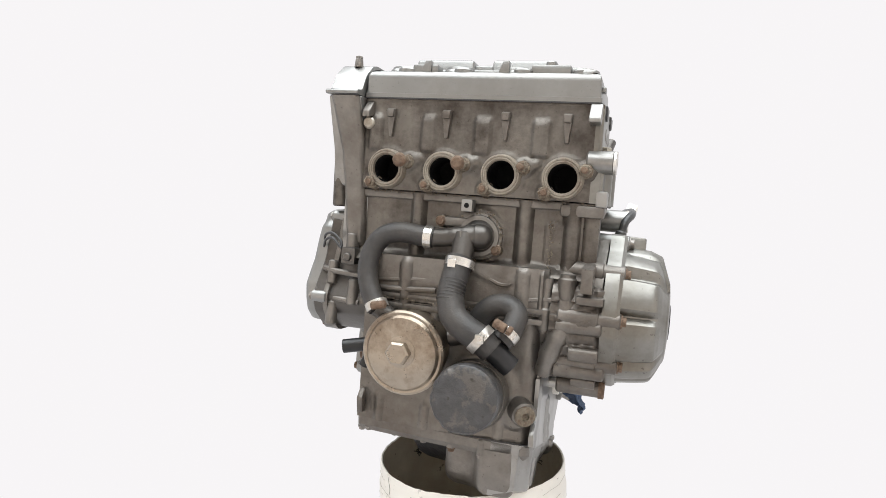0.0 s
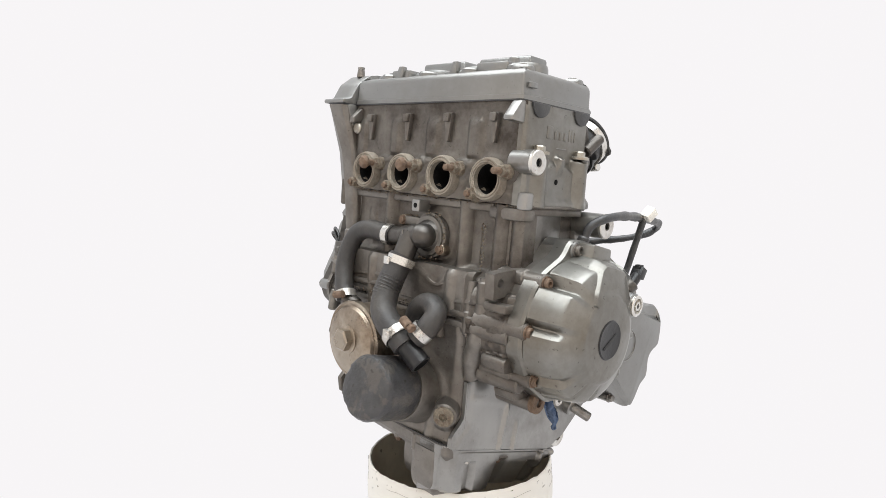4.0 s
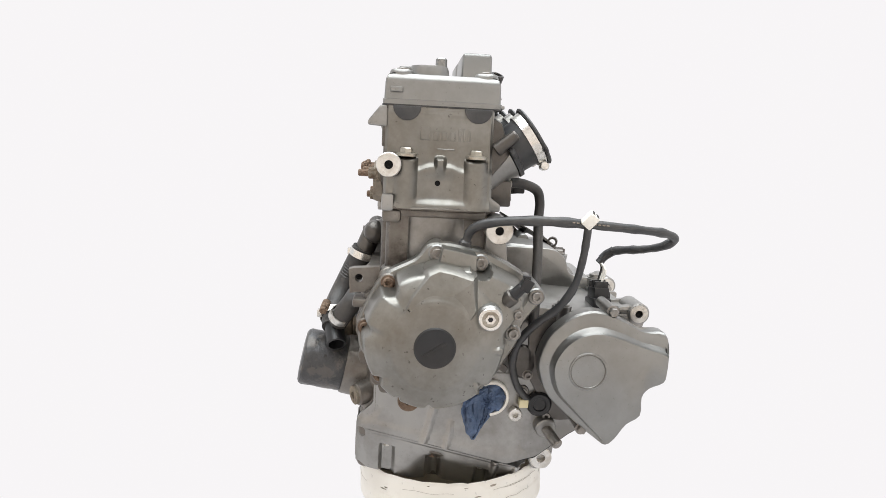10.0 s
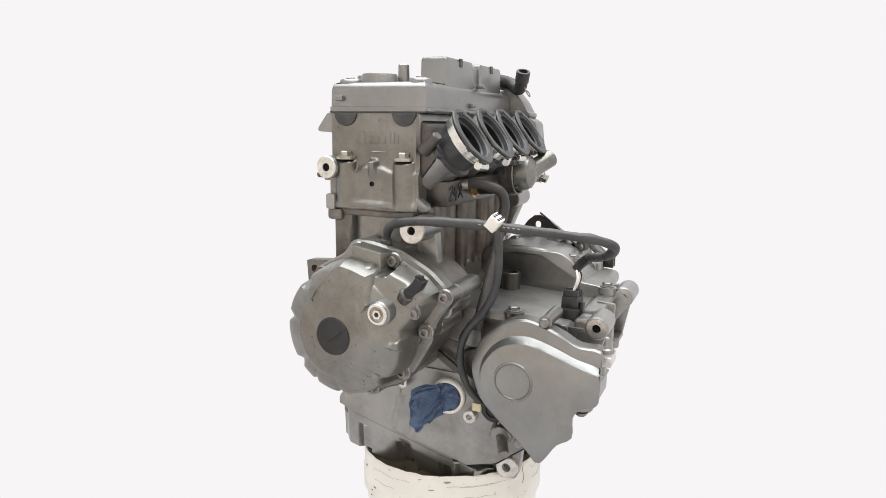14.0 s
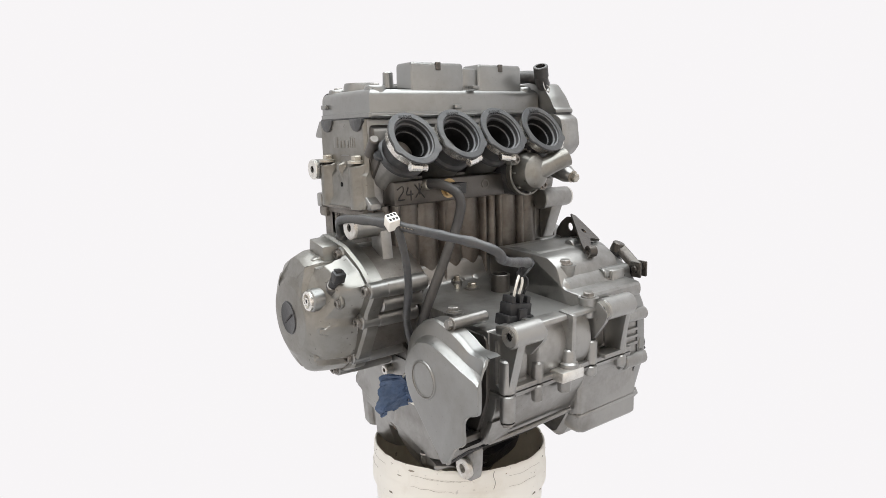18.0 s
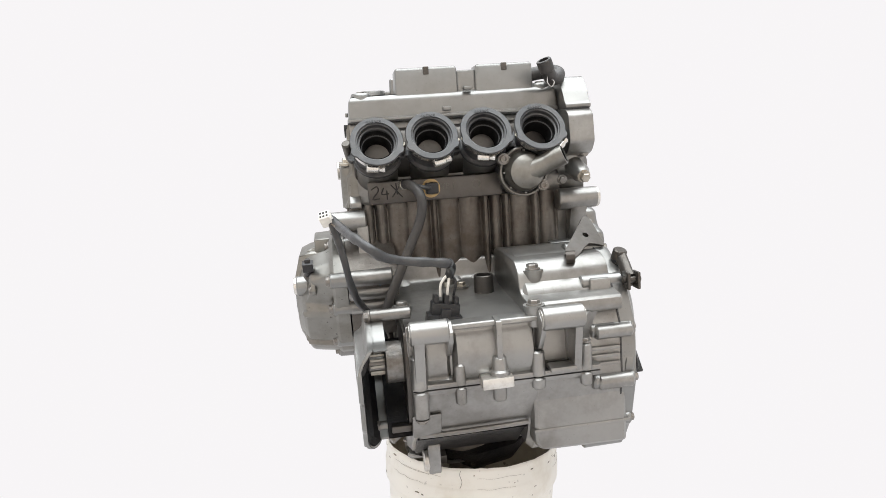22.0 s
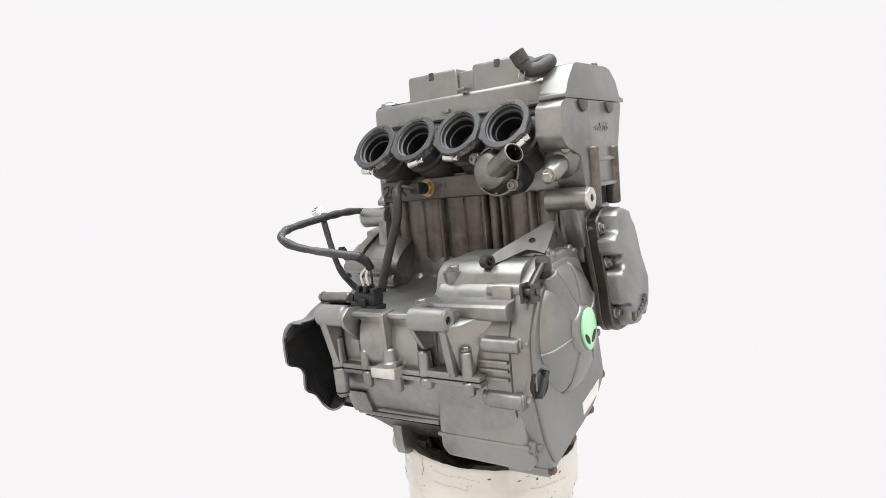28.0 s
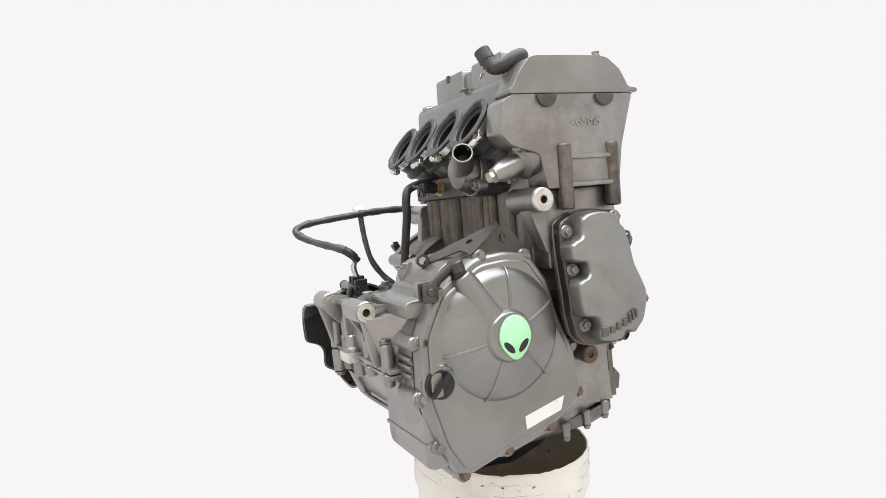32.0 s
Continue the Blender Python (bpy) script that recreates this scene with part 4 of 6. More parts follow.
def cylinder_head():
    h = part("cylinder_head", box(-150, 148, -24, 62, -115, -0.5, 2.5), CAST, engine)
    part("front_wall", relief(-150, 151, -115, -0.6, 2.2, lambda x, z, h: (x, -56 - h, z), head_front, lambda x, z: min(math.hypot(x - p, z + 89) for p in PORTS) < 18.5, back=-30), STAINED, h)
    for i, x in enumerate(PORTS):
        p = part("exhaust_port", lathe((x, -60, -89), (0, -1, 0), ((-2, 25), (10, 25), (13, 23.8), (14, 22.5), (13.4, 17.6), (-34, 17), (-34, 0)), 36), PORT, h, "corroded exhaust port")
        part("port_bore", lathe((x, -60, -89), (0, -1, 0), ((7, 17.7), (7, 17.2), (-33, 16.6), (-33, 0)), 30), SOOT_SHADE, p)
        part("port_lip", lathe((x, -60, -89), (0, -1, 0), ((12.6, 18.4), (14.8, 19.2), (14.8, 20.6), (13.6, 21.2), (14.6, 22), (14.4, 23.4), (12.6, 24)), 36, True), PORT, p)
        for dx, dz, tip, kind in ((26, 10, -97 if i < 2 else -92, "top"), (-19, -18, -84, "low")):
            part("stud_boss", cyl((x + dx, -56, -89 + dz), (x + dx, -72, -89 + dz), 10, 8.5, 16, 2), CRUST, p)
            s = part("stud", cyl((x + dx, -70, -89 + dz), (x + dx, tip, -89 + dz), 4.2, 4.0, 12, 1), RUST, p)
            part("stud_nut", lathe((x + dx, -72, -89 + dz), (0, -1, 0), ((0, 0), (0, 7.4), (7, 7.4), (8, 6), (8, 0)), 6), CRUST, s)
            if i < 2 and kind == "top":
                part("cap_nut", lathe((x + dx, tip + 6, -89 + dz), (0, -1, 0), ((0, 0), (0, 7.5), (3, 9), (5, 8.5), (8, 6), (9, 0)), 10), RUST, s, "rusted acorn nut")
        part("cooling_rib", join(prism([(x - 5.5, -13), (x + 5.5, -13), (x + 5, -24), (x + 2.5, -48), (x - 1.5, -48), (x - 5, -24)], "y", -60, -67, 1.5), prism([(x - 5, -14), (x + 5, -14), (x + 4.5, -24), (x - 4.5, -24)], "y", -66, -71, 1.5)), DUSTY, h)
    part("corner_lug", prism([(-61, -2), (-78, -18), (-78, -26), (-61, -22)], "x", -146, -136, 1.5), DUSTY, h)
    part("corner_plug", lathe((-141, -60, -32), (0, -1, 0), ((0, 0), (0, 8), (7, 8), (9, 6), (9, 0)), 18), STEEL, h)
    # left end: logo wall, bolt columns, arch and mount
    part("corner_wing", prism([(-60, -1), (-68, -1), (-82, -19), (-82, -24), (-60, -25)], "x", 136, 150, 2), CAST, h)
    part("end_wall", relief(-62, 62, -115.5, -1.5, 1.5, lambda y, z, h: (149 + h, y - 0.03 * (z + 60) * (y > 0), z), head_end, back=-6), FACE, h)
    # shallow black disc in place of a drilled hole and its shade
    part("end_hole", lathe((149 + head_end(0, -86) - 0.4, 0, -86), (1, 0, 0), ((0, 0), (0, 3.2), (0.8, 3.2), (0.8, 0)), 16), SOOT_SHADE, h)
    for y in (-37, 43):
        part("head_bolt", join(hexbolt((155, y, -56), (0, 0, 1), 7.2, 9), lathe((155, y, -57), (0, 0, 1), ((0, 0), (0, 12), (3, 12), (4, 10), (4, 0)), 24)), STEEL, h)
    mt = part("frame_mount", cyl((136, -56, -67), (168, -56, -67), 13.5, 14, 28, 2), CAST, h)
    part("mount_face", lathe((167, -56, -67), (1, 0, 0), ((0, 0), (0, 14), (3, 14), (4, 13), (4, 5), (0.5, 5), (0.5, 0)), 30), MACHINED, mt)
    part("mount_bore", lathe((167.4, -56, -67), (1, 0, 0), ((0, 0), (0, 4.9), (0.9, 4.9), (0.9, 0)), 20), SOOT_SHADE, mt)
    part("gasket_bead", sweep([(161, -52, -115.4), (162.5, -30, -116), (161.5, 0, -115.6), (162.5, 30, -116.2), (160, 56, -115.6)], 2.2, 10, 8, True, 0.3), STAINED, h)
    part("gasket_flange", box(110, 162, -62, -40, -133, -118, 4), DUSTY, h)
    part("flange_post", box(150, 164, -63, -49, -120, -100, 3), CAST, h)
    part("rear_gusset", prism([(52, -92), (74, -108), (74, -116), (52, -116)], "x", 140, 156, 2), CAST, h)
    for y in (-38, 43):
        part("cam_plug", prism([(y + 16 * math.cos(math.pi + math.pi * k / 14), -1 + 16 * math.sin(math.pi + math.pi * k / 14)) for k in range(15)], "x", 149, 154.6, 1), RUBBER, h, "dark half-moon rubber plug")
    # raised maker's mark, kept as plain bars
    for k, (w, t) in enumerate(((13, 15), (8, 10), (8, 10), (8, 10), (4, 15), (4, 15), (4, 13))):
        y0 = -22 + (0, 14.5, 24, 33.5, 43, 48.5, 54)[k]
        part("raised_mark", box(149.5, 153.0, y0, y0 + w * 0.85, -38, -38 + t, 1.2, 2), FACE, h)
    part("mark_underline", box(149.5, 153, -2, 18, -48, -46.8, 0.4, 1), CAST, h)
    # far end over the chain
    e = part("chain_end", rear_lean(prism(rounded(HEAD_END, 5), "x", -189, -149, 4)), CAST, h)
    for y in (-35, 51):
        part("cam_plug", prism([(y + 15 * math.cos(math.pi + math.pi * k / 14), -1 + 15 * math.sin(math.pi + math.pi * k / 14)) for k in range(15)], "x", -191.5 + (y - 10) * 0.045, -186, 1), DARKCAST, e)
    for y in (32, -42):
        part("guide_post", cyl((-186, y, -142), (-188, y, -61), 10, 9.5, 20, 2), STAINED, e)
    for z in (-78, -112):
        part("guide_bar", box(-195, -184, -40, 30, z - 3, z + 3, 2), CAST, e)
    # rear: cast plate, inlet stubs
    part("rear_plate", box(-56, 130, 58, 90, -112, -81, 2.5), DARKCAST, h)
    part("rear_shelf", prism([(60, -8), (72, -14), (84, -50), (60, -81)], "x", -140, 146, 4), DARKCAST, h)
    return h


HEAD = cylinder_head()
def casting_text(text, m, size, material, parent, name):
    cu = bpy.data.curves.new("letters", "FONT")
    cu.body, cu.size, cu.extrude = text, size * MM, 0.5 * MM
    tmp = bpy.data.objects.new("letters", cu)
    scene.collection.objects.link(tmp)
    me = bpy.data.meshes.new_from_object(tmp.evaluated_get(bpy.context.evaluated_depsgraph_get()))
    bpy.data.objects.remove(tmp)
    me.materials.append(material)
    ob = new(name, me)
    ob.parent = parent
    ob.matrix_local = m
    return ob


BOOT_AXIS = Vector((0, 0.819, 0.574))


def inlet(x, y, z, turn):
    c = Vector((x, y, z))
    n = BOOT_AXIS
    part("inlet_stub", lathe(c - n * 78, n, ((0, 0), (0, 31), (30, 28), (36, 30), (37, 30), (37, 18.5), (20, 18)), 32), CAST, HEAD)
    bm = lathe(c, n, ((-40, 22), (-40, 33), (-35, 33), (-33, 29), (-15, 30), (-4, 31), (-3.2, 34), (-1.2, 35.2), (0.5, 34.2), (0.5, 27.5), (-1.2, 26.8), (-2, 25.2), (-7, 24.6), (-8, 22.6), (-15, 22), (-17, 19.6), (-40, 19)), 48, True)
    _, u0, w0 = basis(n)
    for v in bm.verts:
        q = v.co / MM - c
        if q.dot(n) > -12:
            v.co += w0 * (q.dot(w0) * 0.09) * MM
            ang = math.degrees(math.atan2(q.dot(w0), q.dot(u0))) % 360
            if q.length > 31 and min(abs(ang - 205), abs(ang - 335)) < 9:
                v.co += (q - n * q.dot(n)).normalized() * 3 * MM
    b = part("inlet_boot", bm, RUBBER, engine, "black rubber inlet boot")
    # black lining paints the shade down the throat
    part("boot_throat", lathe(c, n, ((-8.6, 22.2), (-15, 21.6), (-18, 19.2), (-30, 18.6), (-44, 17.5), (-44, 0)), 32), SOOT_SHADE, b)
    d, u, w = basis(n)
    for k in range(2):
        q = c - n * 37 + u * (34 if k else -34) * 0.98
        part("boot_ear", cyl(q - n * 3, q + n * 3, 7, 7, 14, 1), RUBBER, b)
    cl = part("hose_clamp", lathe(c, n, ((-14.5, 30), (-14.5, 33), (-4.5, 34), (-4.5, 30)), 40, True), CHROME, b, "bright worm-drive clamp")
    a = radians(turn)
    q = c - n * 10 + (u * math.cos(a) + w * math.sin(a)) * 37
    s = (-u * math.sin(a) + w * math.cos(a))
    part("clamp_screw", join(cyl(q - s * 12, q + s * 4, 5.4, 5.4, 14, 1), cyl(q + s * 4, q + s * 12, 3.8, 4.6, 8, 0.6)), CHROME, cl)
    m = Matrix((u.to_4d(), w.to_4d(), n.to_4d(), (0, 0, 0, 1))).transposed()
    for i in range(3):
        m[3][i] = 0
    k = 1 if w.z > 0 else -1
    m = m @ Matrix.Rotation(0 if k > 0 else math.pi, 4, "Z")
    m.translation = vec(c + n * 0.4 + (w * k) * 27.8 - Vector((m[0][0], m[1][0], m[2][0])) * 12)
    casting_text("465MS", m, 7.6, INK_BLACK, b, "moulded_marking")
    return b


for x, y, z, turn in ((114, 116, -26, -97), (41, 117, -23, -74), (-33, 115, -21.5, -98), (-107, 117, -21, -46)):
    inlet(x, y, z, turn)


def valve_cover():
    rim = [(-150, -66), (148, -66), (148, 70), (-150, 70)]
    v = part("valve_cover", layers(rounded(rim, 6), "z", ((0.4, 0), (6, 0.4), (6.6, -1.2), (25, -2), (28.5, -2.5), (31.2, -3.6), (33.4, -5.4), (35, -8), (35.8, -11.5), (36, -16))), COVER, engine)
    part("cover_gasket", layers(rounded(grow(rim, 0.8), 6), "z", ((-0.8, 0), (0.8, 0))), RUBBER, v)
    end = [(-88, 0.5), (101, 0.5), (101, 6), (97, 8), (88, 24), (70, 44), (60, 46), (-30, 47), (-44, 44), (-63, 29), (-74, 8), (-88, 6)]
    part("chain_end_cover", rear_lean(prism(rounded(end, 4), "x", -190, -150, 5, 3)), COVER, v)
    part("chain_gasket", prism([(-87, -0.6), (100, -0.6), (100, 0.6), (-87, 0.6)], "x", -185, -150, 0), RUBBER, v)
    part("end_boss", box(-193, -189, -72, -56, 8, 12, 1), COVER, v)
    part("end_boss", box(146, 151, -58, -44, 14, 20, 1.2), COVER, v)
    part("rear_tab", box(5, 17, 66, 74, 9, 15, 1.5), COVER, v)
    part("rear_rim", box(-148, 146, 66, 73, 1, 5, 1), COVER, v)
    # breather chambers
    for x0, x1 in ((-8, 80), (-116, -33)):
        b = part("breather_box", layers(rounded([(x0, 26), (x1, 26), (x1, 64), (x0, 64)], 5), "z", ((30, 0.5), (66, -0.5), (69, -2), (70, -4))), COVER, v)
        xm = (x0 + x1) / 2
        # notch drawn as a dark block standing proud, its shade put into the colour
        part("box_notch", box(xm - 4, xm + 4, 62, 64.8, 60, 70.6, 0.6, 1), DARKCAST, b)
    part("breather_bridge", box(-34, -7, 32, 60, 30, 64, 3), COVER, v)
    part("bridge_tab", box(-26, -14, 64, 76, 36, 40, 1), COVER, v)
    part("vent_post", join(cyl((76, 1, 30), (76, 1, 62), 8, 7, 18, 1.5)), COVER, v)
    # plug wells and bolt bosses
    for x in PORTS:
        part("plug_well", lathe((x, -14, 30), (0, 0, 1), ((0, 24), (13, 23), (17, 21.5), (17, 17), (-2, 16), (-2, 0)), 32), COVER, v)
        # black lid low in the well, coloured for the shade there
        part("well_hole", lathe((x, -14, 29), (0, 0, 1), ((0, 15.7), (8, 16.2), (8.6, 0)), 24), SOOT_SHADE, v)
    for x in (-74, 0, 74):
        part("coil_bridge", box(x - 22, x + 22, -26, -4, 30, 45.5, 3), COVER, v)
    for x, y in ((128, -46), (128, 52), (-128, 52), (-37, -40), (37, -40), (-112, -40)):
        b = part("bolt_boss", lathe((x, y, 28), (0, 0, 1), ((0, 15), (8, 14), (11, 13), (12, 12), (11, 10), (11, 0)), 28), COVER, v)
        part("cover_bolt", hexbolt((x, y, 38.5), (0, 0, 1), 6, 4), BOLT, b)
    for x in (-72, 28):
        part("wire_tab", prism([(x - 8, 34), (x + 6, 34), (x + 6, 50), (x - 2, 50)], "y", -56, -48, 1.2), COVER, v)
    for x in (-100, -26, 50, 122):
        part("low_ring", lathe((x, -46, 30), (0, 0, 1), ((0, 13), (9, 12.4), (11, 11), (11, 8), (9, 7.5), (9, 0)), 24), COVER, v)
    part("front_step", box(-92, -58, -52, -30, 33, 46, 2.5), COVER, v)
    part("front_step", box(60, 108, -50, -30, 33, 47, 2.5), COVER, v)
    part("vent_pin", join(cyl((-171, -44, 42), (-171, -44, 54), 6, 5, 14, 1), hexbolt((-171, -44, 54), (0, 0, 1), 5, 3, False)), BOLT, v)
    h = part("breather_hose", sweep([(-112, 48, 52), (-132, 48, 55), (-147, 55, 55), (-152, 67, 51), (-146, 79, 44), (-135, 88, 43), (-128, 93, 53)], 9.5, 16, 6), HOSE, v, "bent black rubber hose")
    part("hose_end", tube((-128.5, 92.6, 52), (-122, 97, 67), 10.5, 7, 20, 14), HOSE, h)
    part("hose_clip", sweep([(-132, 96, 42), (-134, 103, 36), (-129, 106, 30), (-125, 102, 36), (-127, 97, 46)], 0.9, 6, 4), BOLT, h)
    return v


valve_cover()


def right_side():
    # clutch cover
    c = part("clutch_cover", layers(rounded(grow(CLUTCH, -2.5), 8), "x", ((-159, 0), (-172, 0), (-178, -2), (-180, -5))), COVER, engine)
    part("cover_gasket", layers(rounded(grow(CLUTCH, -1.8), 8), "x", ((-157.6, 0), (-159.4, 0))), RUBBER, c)
    part("clutch_dome", lathe((-176, 140, -280), (-1, 0, 0), ((0, 84), (6, 80), (13, 75), (18, 67), (23, 48), (25.5, 31), (27, 30), (30, 29), (31.5, 27.5), (31.5, 0)), 64), COVER, c)
    part("rim_ridge", layers(rounded(grow(CLUTCH, -13), 8), "x", ((-178, 1), (-182, 0), (-183.5, -2))), COVER, c)
    for a in (350, 98, 156, 226, 292):
        t = radians(a)
        part("dome_rib", sweep([(x, 140 + r * math.cos(t), -280 + r * math.sin(t)) for x, r in ((-201.2, 30), (-199, 48), (-196.4, 58), (-194, 67), (-189, 75), (-182, 80))], 2.0, 8, 3), COVER, c)
    badge = [(21 * math.sin(u) * (1 - 0.32 * max(0, -math.cos(u)) ** 1.5), 26 * math.cos(u)) for u in (2 * math.pi * k / 32 for k in range(32))]
    bd = part("badge", prism([(137 + y, -281 + z) for y, z in badge], "x", -207, -210.5, 1), GREEN, c, "pale green enamel badge")
    for s in (-1, 1):
        part("badge_inset", prism([(137 + s * 9.6 + 8.2 * math.cos(u) * 0.86, -291.5 + 5.2 * math.sin(u) + s * 0.62 * 8.2 * math.cos(u)) for u in (2 * math.pi * k / 16 for k in range(16))], "x", -210, -211, 0.3), INK_BLACK, bd, "glossy black inset")
    for y, z in ((212, -221), (154, -188), (92, -193), (34, -314), (29, -374), (76, -408), (138, -423), (200, -438), (228, -399), (243, -339), (238, -275)):
        b = part("bolt_boss", cyl((-120, y, z), (-174, y, z), 10, 9.5, 18, 1.5), COVER, c)
        part("bolt", hexbolt((-174, y, z), (-1, 0, 0), 5.5, 6), RUST if z < -360 and y < 205 else BOLT, b)
    oc = part("oil_filler_boss", cyl((-168, 222, -322), (-180, 225, -324), 26, 24, 32, 2), COVER, c)
    part("oil_filler_cap", join(lathe((-181, 225, -324), (-1, 0.1, 0), ((0, 0), (0, 18), (2, 18), (3.4, 15.5), (2.2, 13), (2.2, 0)), 36), prism(rounded([(212, -313), (216, -310), (239, -335), (236, -338)], 1.5), "x", -182, -190, 1.2)), PLASTIC, oc, "black plastic filler cap with grip")
    part("warning_sticker", prism([(58, -371), (64, -388), (116, -401), (117, -385)], "x", -183.6, -184.3, 0), LABEL, c, "worn white sticker")
    # clutch cable lever
    sh = part("lever_shaft", cyl((-184, 152, -264), (-182, 187, -204), 23, 13, 28, 1.5), COVER, c)
    part("shaft_seal", cyl((-180.5, 187, -206), (-182, 192, -197), 10, 9, 18, 1), PLASTIC, sh)
    lv = part("clutch_lever", sweep([(-182, 186, -192), (-182, 196, -194), (-181, 208, -202), (-180, 220, -211), (-180, 228, -216)], 8, 12, 5, True, 0.05, 0.55), DARKCAST, c, "blackened steel lever")
    part("lever_hub", cyl((-181, 189, -200), (-183.5, 194, -186), 9.5, 9, 20, 1.5), DARKCAST, lv)
    part("lever_fork", join(box(-190, -186, 220, 238, -230, -208, 1.5), box(-177, -173, 220, 238, -230, -208, 1.5), box(-190, -173, 219, 226, -228, -212, 1.5), cyl((-193, 229, -218), (-170, 229, -218), 4.5, 4.5, 14, 1)), DARKCAST, lv)
    # sheet bracket over the cover
    def plate(outline, hole, r, stretch=1.0, thick=2.4):
        """A flat sheet through the outline's mean plane, with one round or oval hole."""
        pts = [Vector(p) for p in outline]
        mid = sum(pts, Vector()) / len(pts)
        n = sum(((p - mid).cross(q - mid) for p, q in zip(pts, pts[1:] + pts[:1])), Vector()).normalized()
        flat = [p - n * (p - mid).dot(n) for p in pts]
        h = Vector(hole) - n * (Vector(hole) - mid).dot(n)
        u = Vector((0, 0, 1))
        u = (u - n * u.dot(n)).normalized()
        w = n.cross(u)
        rim = [h + u * r * stretch * math.cos(k * math.pi / 10) + w * r * math.sin(k * math.pi / 10) for k in range(20)]
        bm = bmesh.new()
        for loop in (flat, rim):
            vs = [bm.verts.new(p * MM) for p in loop]
            for i in range(len(vs)):
                bm.edges.new((vs[i - 1], vs[i]))
        bmesh.ops.triangle_fill(bm, use_beauty=True, use_dissolve=False, edges=bm.edges[:], normal=n)
        bmesh.ops.recalc_face_normals(bm, faces=bm.faces)
        bmesh.ops.solidify(bm, geom=bm.faces[:], thickness=thick * MM)
        bmesh.ops.recalc_face_normals(bm, faces=bm.faces)
        return bm

    br = part("cable_bracket", plate([(-161, 118, -152), (-169, 122, -152.5), (-171, 134, -162), (-173, 160, -184), (-171, 164, -188), (-160, 163, -185), (-150, 166, -181), (-140, 176, -184), (-130, 187, -189), (-121, 196, -191), (-112, 200, -190), (-109, 192, -186), (-116, 180, -179), (-138, 150, -166)], (-151.5, 154, -170), 4.4), DARKCAST, c, "dark grey folded steel bracket")
    part("bracket_web", plate([(-165, 121, -153), (-163, 111, -154), (-163, 101, -162), (-165, 91, -175), (-168, 86, -192), (-170, 118, -194), (-172, 150, -195), (-173, 163, -188), (-171, 145, -171)], (-166.5, 117, -168.5), 4.6, 1.35), DARKCAST, br)
    part("bracket_hook", lathe((-110, 200, -188), (-1, 0.3, 0), ((-2, 5), (-2, 8), (9, 8), (9, 5)), 20, True), DARKCAST, br)
    # starter-drive cover on the crank end
    CG = [(52, -158), (30, -147), (5, -143), (-20, -146), (-42, -154), (-44, -180), (-47, -215), (-62, -250), (-69, -264), (-62, -284), (-44, -299), (-24, -313), (2, -314), (30, -311), (46, -297), (52, -270), (53, -240), (54, -215), (54, -180)]

    def lean(bm):
        for v in bm.verts:
            if v.co.x < -0.15:
                v.co.x += max(0, v.co.z + 0.25) * 0.11
        return bm

    g = part("crank_end_cover", lean(layers(rounded(CG, 7), "x", ((-120, -4), (-190, -4), (-191, -1), (-203, 0), (-205, -1.5)))), DARKCAST, engine)
    part("joint_flange", lean(layers(rounded(CG, 7), "x", ((-184, 0.5), (-190, 0.8), (-190.6, 0)))), DUSTY, g)
    inner = [(9, -146), (24, -148), (34, -154), (33, -166), (36, -176), (46, -179), (54, -184), (54, -202), (46, -206), (35, -207), (31, -215), (35, -223), (46, -226), (51, -232), (50, -262), (46, -271), (34, -273), (25, -278), (23, -286), (27, -295), (22, -304), (2, -307), (-10, -305), (-13, -297), (-23, -296), (-28, -303), (-44, -288), (-50, -270), (-52, -250), (-45, -230), (-39, -216), (-36, -188), (-32, -170), (-24, -163), (-22, -152), (-6, -147)]
    rise_ = ((-202, 0.8), (-216, 0.3), (-221, -0.5), (-224, -1.6), (-225.6, -2.9), (-226.2, -4.2))
    part("cover_face", lean(layers(rounded(inner, 5, 4), "x", rise_)), COVER, g)
    part("cable_box", join(box(-164, -144, -76, -58, -216, -194, 2.5), cyl((-154, -74, -206), (-154, -80, -206), 6, 5, 18, 1)), DARKCAST, g)
    part("cable_loop", sweep([(-206, -40, -196), (-200, -52, -182), (-186, -60, -178), (-172, -64, -186), (-168, -66, -194)], 1.8, 8, 6), RUBBER, g, "loop of thin black cable")
    part("cable_loop", sweep([(-205, -44, -198), (-196, -58, -188), (-182, -66, -184), (-168, -68, -196)], 1.8, 8, 6), RUBBER, g, "loop of thin black cable")
    part("drain_pipe", tube((-118, -70, -316), (-150, -80, -322), 9, 6.5, 20, 20), PLASTIC, g)
    for x, y, z0, z1, r in ((-158, -56, -214, -176, 9), (-184, -56, -246, -214, 7), (-150, -62, -270, -236, 8), (-180, -60, -300, -268, 8)):
        part("front_boss", cyl((x, y, z0), (x, y + 2, z1), r, r * 0.9, 18, 2), DUSTY, g)
    for z in (-226, -262):
        part("front_rib", sweep([(-198, -52, z), (-176, -60, z - 2), (-140, -62, z - 4)], 4, 10, 4), DUSTY, g)
    for y, z in ((44, -169), (43, -215), (34, -284), (-34, -156), (-61, -264), (-18, -305)):
        b = part("bolt_boss", lean(cyl((-186, y, z), (-207, y, z), 9, 8.5, 18, 1)), COVER, g)
        part("bolt", lean(hexbolt((-207, y, z), (-1, 0, 0), 5.5, 5)), RUST if z < -300 else BOLT, b)
    for k, (w, t) in enumerate(((11, 12), (8, 9), (8, 9), (8, 9), (3.5, 13), (3.5, 13), (3.5, 11))):
        y0 = 26 - (0, 13, 23, 33, 43, 48.5, 54)[k]
        z0 = -298 + k * 2.6
